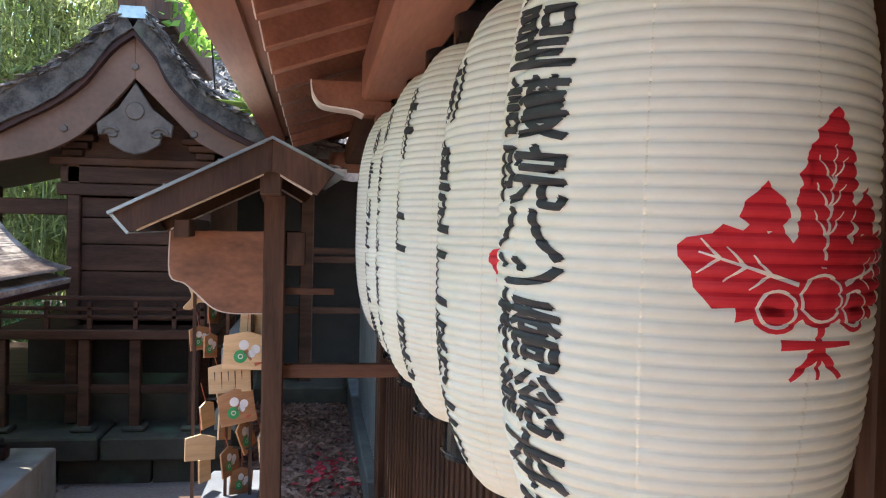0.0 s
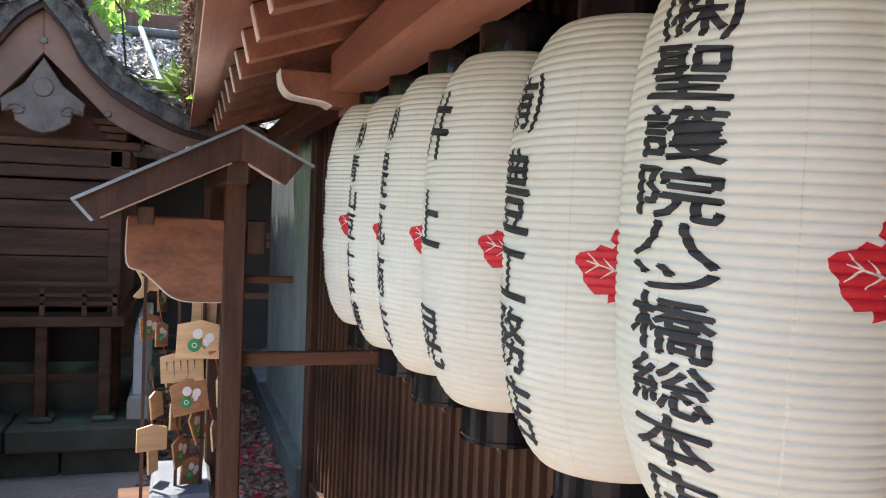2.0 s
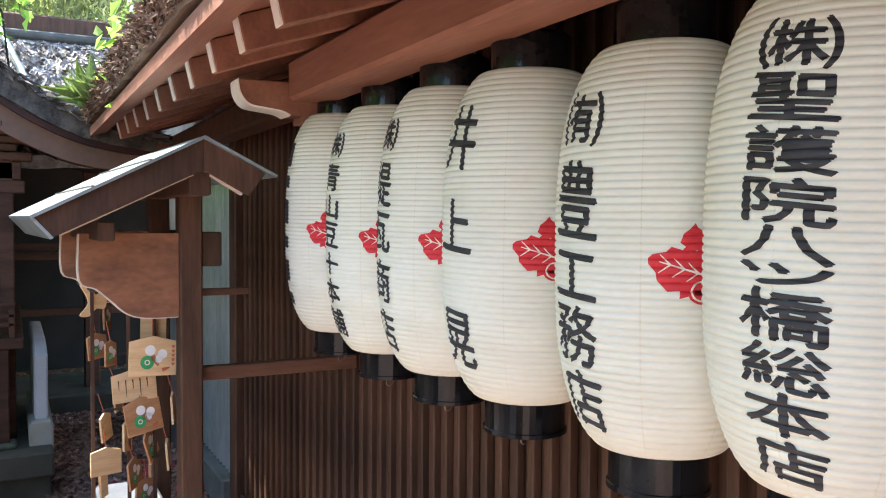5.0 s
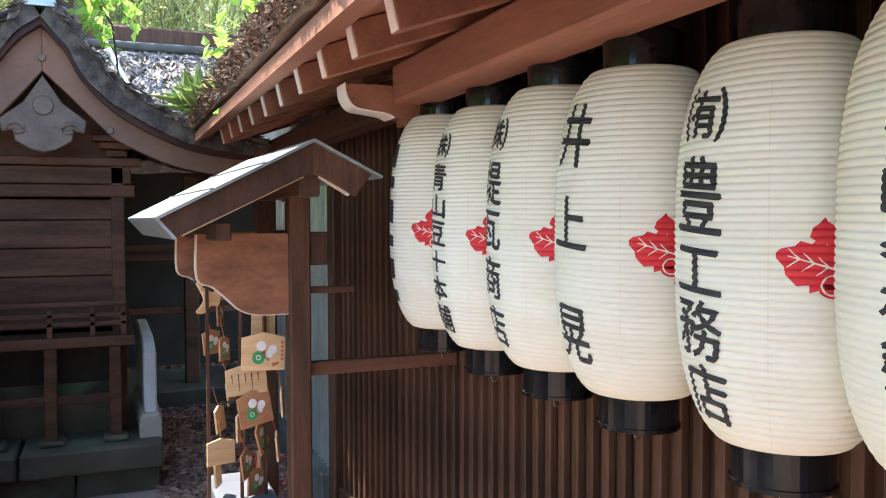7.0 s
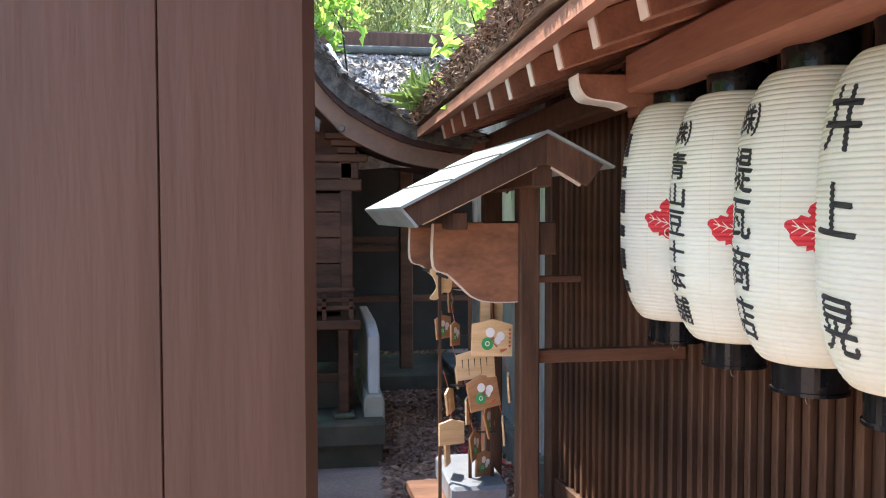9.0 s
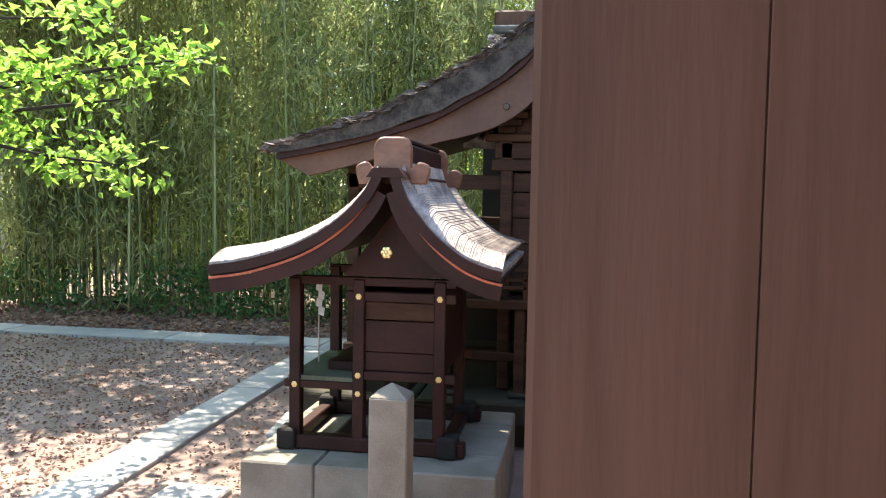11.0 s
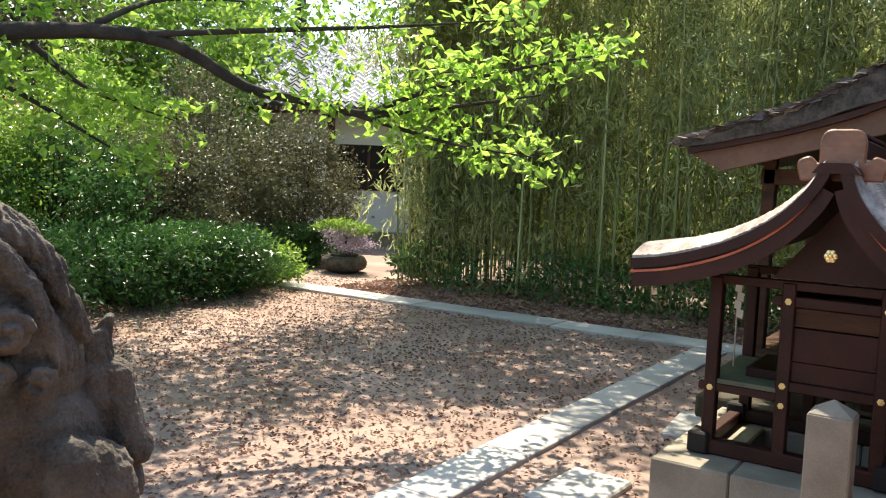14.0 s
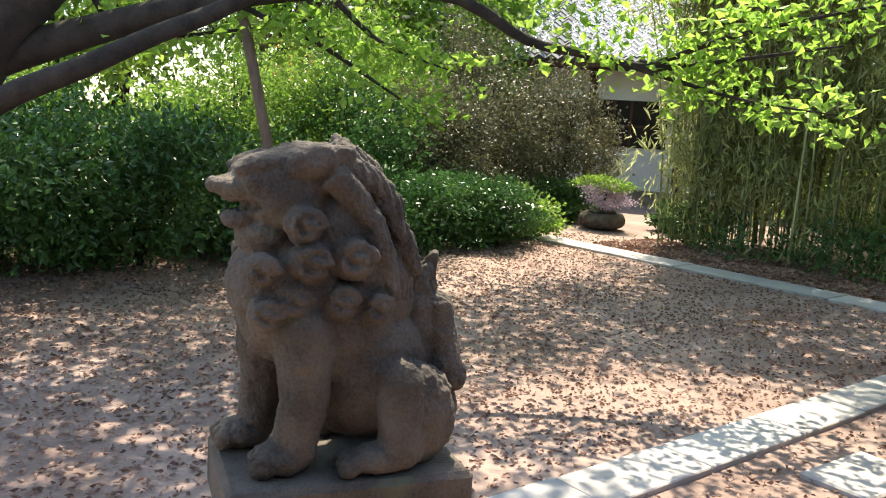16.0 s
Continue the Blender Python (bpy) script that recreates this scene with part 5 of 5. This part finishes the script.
def tiles(x0, x1, y0, z0, y1, z1, row=0.25, col=0.28):
    """A tiled roof slope: rounded rows of pantiles from the eave up."""
    bm = bmesh.new()
    n = int(math.hypot(y1 - y0, z1 - z0) / row)
    m = int((x1 - x0) / col)
    for i in range(n):
        u0, u1 = i / n, (i + 1.1) / n
        for j in range(m):
            pts = []
            for u, lift in ((u0, 0.035), (u1, 0.0)):
                for k in range(5):
                    x = x0 + (j + k / 4) * col
                    pts.append(bm.verts.new((x, y0 + (y1 - y0) * u, z0 + (z1 - z0) * u + lift + 0.05 * math.cos((k / 4) * 2 * math.pi))))
            for k in range(4):
                bm.faces.new((pts[k], pts[k + 1], pts[k + 6], pts[k + 5]))
    return bm


h_part("roof", tiles(-6.8, 6.8, -0.9, 3.1, 3.2, 5.2), M_TILE, "blue-grey pantiles")
h_part("eave_board", box(-6.8, 6.8, -0.9, 3.0, 2.95, 3.05), M_WOOD_DARK)
house2 = thing("far_house", (-2.5, 22, 0), "distant house roof of blue-grey tiles", "house")
part("roof", tiles(-6.5, 1.5, 20.5, 4.3, 23.5, 6.1), M_TILE, house2, "blue-grey pantiles")
part("wall", box(-6, 1, 21.0, 23, 0, 4.5), M_WOOD_DARK, house2)

# ---- plants ----
rng = np.random.default_rng(11)
n = 330
cx = np.concatenate([rng.uniform(-8.2, 1.6, n - 60), rng.uniform(-8.3, -7.6, 60)])
cy = 9.95 + rng.gamma(1.6, 0.9, n) + np.where(cx > -3.5, 0.2, 0) 
culms = bmesh.new()
lp, lw = [], []
for k in range(n):
    h = rng.uniform(4.2, 7.2)
    lean = rng.normal(0, 0.45, 2)
    base_p = np.array((cx[k], cy[k], 0.0))
    pts = [base_p + np.array((lean[0] * u * u, lean[1] * u * u, h * u)) for u in (0, 0.25, 0.5, 0.75, 1)]
    r = rng.uniform(0.008, 0.019)
    path_tube([tuple(p) for p in pts], [r, r, r * 0.8, r * 0.6, r * 0.25], 5, culms)
    for _ in range(19):
        u = rng.uniform(0.06, 1.0) ** 0.85
        if u < 0.22 and rng.random() < 0.55:
            continue
        c = base_p + np.array((lean[0] * u * u, lean[1] * u * u, h * u)) + rng.normal(0, 0.20, 3)
        m = int(rng.integers(16, 30))
        lp.append(c + rng.normal(0, 0.10, (m, 3)) * (1, 1, 1.3))
        w = rng.normal(0, 0.6, (m, 3))
        w[:, 2] -= 0.75
        lw.append(w)
grove = thing("bamboo_grove", (-3.5, 11.5, 0), "dense tall bamboo grove with thin green culms", "bamboo", kind="stuff")
part("culms", culms, M_CULM, grove)
part("foliage", leaves("foliage", np.concatenate(lp), np.concatenate(lw), 0.165, 0.027, M_LEAF_BAMBOO, 2), None, grove)
lowp, loww = [], []
for k in range(110):
    c = np.array((rng.uniform(-8.1, 1.5), 9.75 + rng.random() * 0.8, rng.uniform(0.05, 0.5)))
    m = 70
    lowp.append(c + rng.normal(0, 0.16, (m, 3)) * (1.3, 1, 0.9))
    loww.append(rng.normal(0, 0.6, (m, 3)) + (0, -0.2, 0.4))
lowp, loww = np.concatenate(lowp), np.concatenate(loww)
keep = lowp[:, 2] > 0.01
under = new("undergrowth", leaves("undergrowth", lowp[keep], loww[keep], 0.075, 0.035, M_LEAF_DARK, 4))
tagged(under, "low dark green undergrowth at the foot of the bamboo", "undergrowth", kind="stuff")


def shrub(name, x, y, height, width, count, material, leaf, label, clumps=60, category="shrub", spread=0.15, stems=5):
    sh = thing(name, (x, y, 0), label, category)
    pts, way = clump_points((x, y, height * 0.47), (width * 0.56, width * 0.56, height * 0.5), int(count * 1.7), rng, clumps, spread)
    pts[:, 2] = np.maximum(pts[:, 2], 0.03)
    part("foliage", leaves("foliage", pts, way, leaf * 1.15, leaf * 0.6, material, int(rng.integers(1e6))), None, sh)
    st = bmesh.new()
    for _ in range(stems):
        a = rng.uniform(0, 6.28)
        r = width * 0.28 * rng.random()
        path_tube([(x, y, 0), (x + 0.4 * r * math.cos(a), y + 0.4 * r * math.sin(a), height * 0.35), (x + r * math.cos(a), y + r * math.sin(a), height * 0.8)], [0.03, 0.02, 0.008], 6, st)
    part("stem_cluster", st, M_TRUNK, sh)
    return sh


GREEN, LIGHT = "rounded evergreen shrub with small glossy leaves", "fresh light green shrub catching the sun"
for x, y, h, w, c, m, lf, lab in (
    (-9.5, 8.0, 0.7, 1.4, 5200, M_LEAF_LIGHT, 0.06, "low bright green ground shrub beside the path"),
    (-9.25, 7.1, 0.9, 1.7, 6500, M_LEAF_DARK, 0.06, GREEN), (-9.3, 5.9, 0.95, 2.0, 7000, M_LEAF_DARK, 0.06, GREEN),
    (-9.2, 4.4, 1.05, 2.0, 7000, M_LEAF_DARK, 0.06, GREEN), (-8.9, 2.8, 1.7, 2.3, 9000, M_LEAF_DARK, 0.065, GREEN),
    (-8.9, 1.0, 1.8, 2.6, 9000, M_LEAF_DARK, 0.065, GREEN), (-10.5, 2.0, 2.0, 2.2, 7000, M_LEAF_LIGHT, 0.06, LIGHT),
    (-8.9, -0.8, 1.8, 2.4, 8000, M_LEAF_DARK, 0.065, GREEN), (-10.6, 3.9, 1.9, 1.6, 6000, M_LEAF_LIGHT, 0.06, LIGHT),
    (-11.0, 6.2, 2.1, 2.2, 7500, M_LEAF_DARK, 0.065, GREEN), (-11.6, 5.0, 2.9, 2.4, 8000, M_LEAF_LIGHT, 0.06, LIGHT),
    (-11.2, 8.0, 2.2, 2.0, 7500, M_LEAF_OLIVE, 0.06, "tall olive green shrub with fine leaves"), (-12.2, 9.8, 3.4, 2.6, 9000, M_LEAF_OLIVE, 0.065, "tall olive green shrub with fine leaves"),
    (-12.8, 7.4, 3.6, 2.6, 9000, M_LEAF_LIGHT, 0.06, LIGHT), (-12.6, 6.6, 2.5, 1.2, 2500, M_LEAF_ORANGE, 0.05, "shrub with orange-tinted young leaves"),
    (-11.6, 11.4, 2.6, 1.8, 7000, M_LEAF_OLIVE, 0.06, "tall olive green shrub with fine leaves"), (-8.9, 11.6, 0.5, 0.9, 3000, M_LEAF_DARK, 0.07, "low leafy shrub by the basin"),
    (-1.6, 14.0, 3.2, 3.4, 6000, M_LEAF_LIGHT, 0.1, LIGHT), (1.6, 13.6, 3.0, 3.2, 6000, M_LEAF_DARK, 0.1, GREEN), (-4.6, 14.6, 2.6, 3.2, 6000, M_LEAF_LIGHT, 0.1, LIGHT), (-7.2, 15.0, 2.6, 3.2, 6000, M_LEAF_LIGHT, 0.1, LIGHT),
    (-11.0, 10.6, 0.7, 1.2, 3000, M_LEAF_DARK, 0.07, "low leafy shrub by the basin"),
):
    shrub("shrub", x, y, h, w, c, m, lf, lab)
fl = thing("flowering_shrub", (-9.75, 10.5, 0.42), "mauve and yellow-green flowering shrub in the basin", "shrub")
fl.scale, fl.location.z = (0.75, 0.75, 0.75), 0.29
pts, way = clump_points((-9.75, 10.5, 0.75), (0.55, 0.55, 0.26), 2600, rng, 26, 0.2)
part("blossom", leaves("blossom", pts, way, 0.05, 0.03, M_LEAF_WISTERIA, 6), None, fl)
pts, way = clump_points((-9.75, 10.5, 1.0), (0.55, 0.55, 0.17), 2200, rng, 22, 0.2)
part("foliage", leaves("foliage", pts, way, 0.07, 0.03, M_LEAF_LIGHT, 7), None, fl)
part("stem", path_tube([(-9.75, 10.5, 0.4), (-9.7, 10.5, 0.8), (-9.75, 10.45, 1.2)], [0.04, 0.03, 0.02], 6), M_TRUNK, fl)


def far_tree(x, y, h, w, material, label):
    tr = thing("tree", (x, y, 0), label, "tree")
    part("trunk", path_tube([(x, y, 0), (x + 0.1, y, h * 0.3), (x - 0.1, y + 0.1, h * 0.7)], [w * 0.05, w * 0.04, w * 0.015], 8), M_TRUNK, tr)
    pts, way = clump_points((x, y, h * 0.62), (w / 2, w / 2, h * 0.42), 7000, rng, 90, 0.13)
    part("crown", leaves("crown", pts, way, 0.20, 0.11, material, int(rng.integers(1e6))), None, tr)


for x, y, h, w, m in ((-17, 4, 6, 5, M_LEAF_LIGHT), (-18, 9, 7, 5, M_LEAF_OLIVE), (-17, 0, 6, 5, M_LEAF_LIGHT), (-20, -5, 8, 6, M_LEAF_DARK), (-23, 7, 10, 8, M_LEAF_DARK), (-24, 1, 10, 8, M_LEAF_LIGHT), (-16, 12, 5.5, 4, M_LEAF_LIGHT), (-20, 15, 9, 6, M_LEAF_DARK),
                      (-9, 21, 9, 6, M_LEAF_LIGHT), (-4, 18, 7.5, 5, M_LEAF_LIGHT), (1, 17, 7.5, 5, M_LEAF_LIGHT), (-7.5, 17.5, 7, 4, M_LEAF_LIGHT), (5, 20, 10, 7, M_LEAF_DARK), (-14, 24, 11, 8, M_LEAF_DARK), (-1, 26, 12, 8, M_LEAF_LIGHT), (-30, 14, 14, 12, M_LEAF_DARK), (-30, -4, 13, 12, M_LEAF_DARK), (-26, 26, 14, 12, M_LEAF_DARK)):
    far_tree(x, y, h, w, m, "leafy broad tree beyond the yard")

# ---- tree with the long limbs over the yard ----
maple = thing("yard_tree", (-6.9, 0.6, 0), "spreading broadleaf tree with long dark limbs over the yard", "tree")
limbs = {
    "low_limb": ([(-6.75, 0.9, 1.2), (-6.2, 1.1, 1.5), (-5.80, 1.45, 1.72), (-5.67, 1.79, 1.92), (-5.5, 2.2, 2.15), (-5.1, 2.9, 2.7)], [0.10, 0.07, 0.06, 0.055, 0.05, 0.03]),
    "trunk": ([(-6.9, 0.6, 0), (-6.85, 0.75, 0.8), (-6.8, 0.95, 1.5), (-6.6, 1.2, 2.0), (-6.45, 1.5, 2.45), (-6.3, 1.6, 3.4), (-6.4, 1.4, 4.6)], [0.30, 0.25, 0.22, 0.20, 0.17, 0.13, 0.05]),
    "limb": ([(-6.75, 1.05, 1.7), (-6.35, 1.75, 2.0), (-5.9, 2.3, 2.2), (-5.3, 3.4, 2.36), (-4.95, 3.95, 2.10), (-4.72, 4.22, 2.04), (-4.40, 4.53, 1.97), (-4.03, 4.79, 2.03), (-3.46, 5.12, 2.14)], [0.13, 0.09, 0.06, 0.043, 0.034, 0.03, 0.025, 0.015, 0.006]),
}
for nm, (p, r) in limbs.items():
    c = curve(p, 4)
    radii = np.interp(np.linspace(0, len(p) - 1, len(c)), range(len(p)), r)
    part(nm, path_tube([tuple(q) for q in c], list(radii), 10), M_TRUNK, maple, smooth=True)
twigs = [
    [(-4.50, 4.45, 1.98), (-4.28, 4.63, 1.90), (-3.9, 4.9, 1.79), (-3.35, 5.2, 1.72)],
    [(-4.40, 4.53, 1.98), (-4.0, 4.72, 2.16), (-3.4, 5.0, 2.32), (-2.95, 5.2, 2.40)],
    [(-5.3, 3.4, 2.36), (-4.7, 4.0, 2.45), (-4.1, 4.4, 2.5), (-3.5, 4.7, 2.55)],
    [(-5.9, 2.3, 2.2), (-5.7, 2.8, 2.0), (-5.5, 3.2, 1.75), (-5.35, 3.4, 1.6)],
    [(-5.6, 2.9, 2.25), (-5.5, 3.2, 2.02), (-5.2, 3.6, 1.86)],
    [(-6.4, 1.6, 2.3), (-6.5, 1.9, 1.98), (-6.1, 2.5, 2.05), (-5.6, 2.7, 2.1)],
    [(-6.1, 2.0, 2.15), (-6.5, 2.9, 2.5), (-6.6, 3.9, 2.7)],
    [(-5.4, 3.2, 2.4), (-5.7, 3.9, 2.7), (-5.8, 5.0, 2.9)],
    [(-6.5, 1.4, 2.6), (-7.2, 2.3, 2.9), (-7.6, 3.2, 3.1)],
]
tp, tw = [], []
for t in twigs:
    c = curve(t, 5)
    part("branch", path_tube([tuple(q) for q in c], list(np.linspace(0.024, 0.004, len(c))), 6), M_TRUNK, maple, smooth=True)
    for q in c[3:]:
        for _ in range(3):
            s = np.array(q) + rng.normal(0, 0.13, 3) * (1, 1, 0.55) + (0, 0, 0.05)
            m = int(rng.integers(8, 14))
            tp.append(s + rng.normal(0, 0.09, (m, 3)) * (1, 1, 0.45))
            w = rng.normal(0, 0.7, (m, 3))
            w[:, 2] = w[:, 2] * 0.5 - 0.25
            tw.append(w)
for c in curve(limbs["limb"][0], 5)[20:]:
    for _ in range(2):
        s = np.array(c) + rng.normal(0, 0.12, 3) + (0, 0, 0.1)
        tp.append(s + rng.normal(0, 0.09, (9, 3)) * (1, 1, 0.5))
        tw.append(rng.normal(0, 0.7, (9, 3)) - (0, 0, 0.25))
part("spray", leaves("spray", np.concatenate(tp), np.concatenate(tw), 0.072, 0.042, M_LEAF_MAPLE, 9, 0.4), None, maple)
# high crown, out of view, added so that dappled shade falls on the yard
cp, cw = [], []
for k in range(430):
    if k < 270:
        c = np.array((rng.uniform(-11.0, -4.2), rng.uniform(1.6, 7.3), rng.uniform(3.8, 6.0)))
    else:
        # denser unseen clumps, added to shade the far part of the yard
        c = np.array((rng.uniform(-8.6, -4.6), rng.uniform(7.5, 10.6), rng.uniform(4.6, 6.2)))
    fx, fy = c[0] + 0.4 * (c[2] - 1.9), c[1] - 0.45 * (c[2] - 2)
    if -5.4 < fx < -2.5 and 3.5 < fy < 5.7:
        continue
    m = 80
    cp.append(c + rng.normal(0, 0.30, (m, 3)) * (1, 1, 0.4))
    cw.append(rng.normal(0, 0.7, (m, 3)) * (1, 1, 0.5) - (0, 0, 0.2))
part("crown", leaves("crown", np.concatenate(cp), np.concatenate(cw), 0.12, 0.07, M_LEAF_MAPLE, 10, 0.4), None, maple)
for a in ([(-6.4, 1.4, 4.4), (-6.0, 3.5, 4.9), (-5.5, 6.5, 5.0)], [(-6.3, 1.6, 3.4), (-5.0, 4.0, 4.2), (-3.2, 6.5, 4.6)], [(-6.4, 1.4, 4.0), (-7.6, 4.0, 4.6), (-8.2, 7.5, 4.8)]):
    part("branch", path_tube([tuple(q) for q in curve(a, 5)], list(np.linspace(0.07, 0.012, 11)), 8), M_TRUNK, maple)
whole("prop_pole", tube((-5.93, 2.95, 0), (-5.92, 2.36, 2.4), 0.038, 0.033, 12), M_POLE, "slim peeled wooden pole propping up the limb", "pole", smooth=True)

# ---- stone paths, slab by slab ----
walkway = thing("stone_path", (-3.1, 4, 0), "worn grey granite slab path across the yard", "path", kind="structure", shift=YARD)
rng = np.random.default_rng(21)
y = -3.0
while y < 8.3:
    d = rng.uniform(0.62, 0.95)
    y2 = min(y + d, 8.36)
    part("slab", box(-3.245 + rng.normal(0, 0.004), -2.935 + rng.normal(0, 0.004), y + 0.006, y2 - 0.006, -0.04, 0.028 + rng.normal(0, 0.003), 0.006), M_SLAB, walkway)
    y = y2
x = -2.3
while x > -9.2:
    d = rng.uniform(0.7, 1.1)
    part("slab", box(x - d + 0.006, x - 0.006, 8.40 + rng.normal(0, 0.006), 8.84 + rng.normal(0, 0.006), -0.04, 0.028 + rng.normal(0, 0.003), 0.006), M_SLAB, walkway)
    x -= d

# ---- fallen leaves ----
def litter(name, places, material, label, length=0.06, seed=1):
    r = np.random.default_rng(seed)
    k = len(places)
    way = np.column_stack([r.normal(0, 1, (k, 2)), r.normal(0.03, 0.07, k)])
    ob = new(name, leaves(name, places, way, length, length * 0.55, material, seed, 0.3))
    return tagged(ob, label, "fallen leaves", kind="stuff")


k = 50000
P = np.column_stack([rng.uniform(-9.5, -1.0, k), 0.2 + 9.8 * rng.random(k) ** 1.15, np.full(k, 0.010)])
off = np.where(P[:, 0] > -3.4, 0.55, 1.0) * np.clip(1.25 - np.abs(P[:, 1] - 4) * 0.12, 0.25, 1)
keep = (rng.random(k) < off) & ~((P[:, 0] > -3.3) & (P[:, 0] < -2.94) & (rng.random(k) < 0.93)) & ~((P[:, 1] > 8.4) & (P[:, 1] < 8.85) & (rng.random(k) < 0.9)) & ~((P[:, 0] > -2.06) & (P[:, 1] > 3.8) & (P[:, 1] < 4.96))
litter("fallen_leaves", P[keep], M_LITTER, "scattered dry brown leaves over the yard", 0.032, 31)
k = 7000
P = np.column_stack([rng.uniform(-8.6, 1.0, k), rng.uniform(8.9, 10.5, k), np.full(k, 0.02)])
litter("fallen_leaves", P, M_LITTER, "dry bamboo litter along the grove", 0.07, 32)
k = 5200
P = np.column_stack([rng.uniform(-0.1, 0.8, k), rng.uniform(3.6, 7.6, k), np.full(k, 0.015)])
litter("fallen_leaves", P, M_LITTER, "deep brown leaf litter in the passage", 0.06, 33)
P = np.column_stack([rng.normal(0.55, 0.12, 60), rng.normal(5.4, 0.35, 60), np.full(60, 0.035)])
litter("fallen_leaves", P, M_LITTER_RED, "a few bright red fallen leaves", 0.06, 34)

# ---- fence battens ----
for k in range(83):
    s = part("slat", slat_mesh, None, fence)
    s.location = (FX + 0.003, -1.55 + 0.0745 * k, 0)
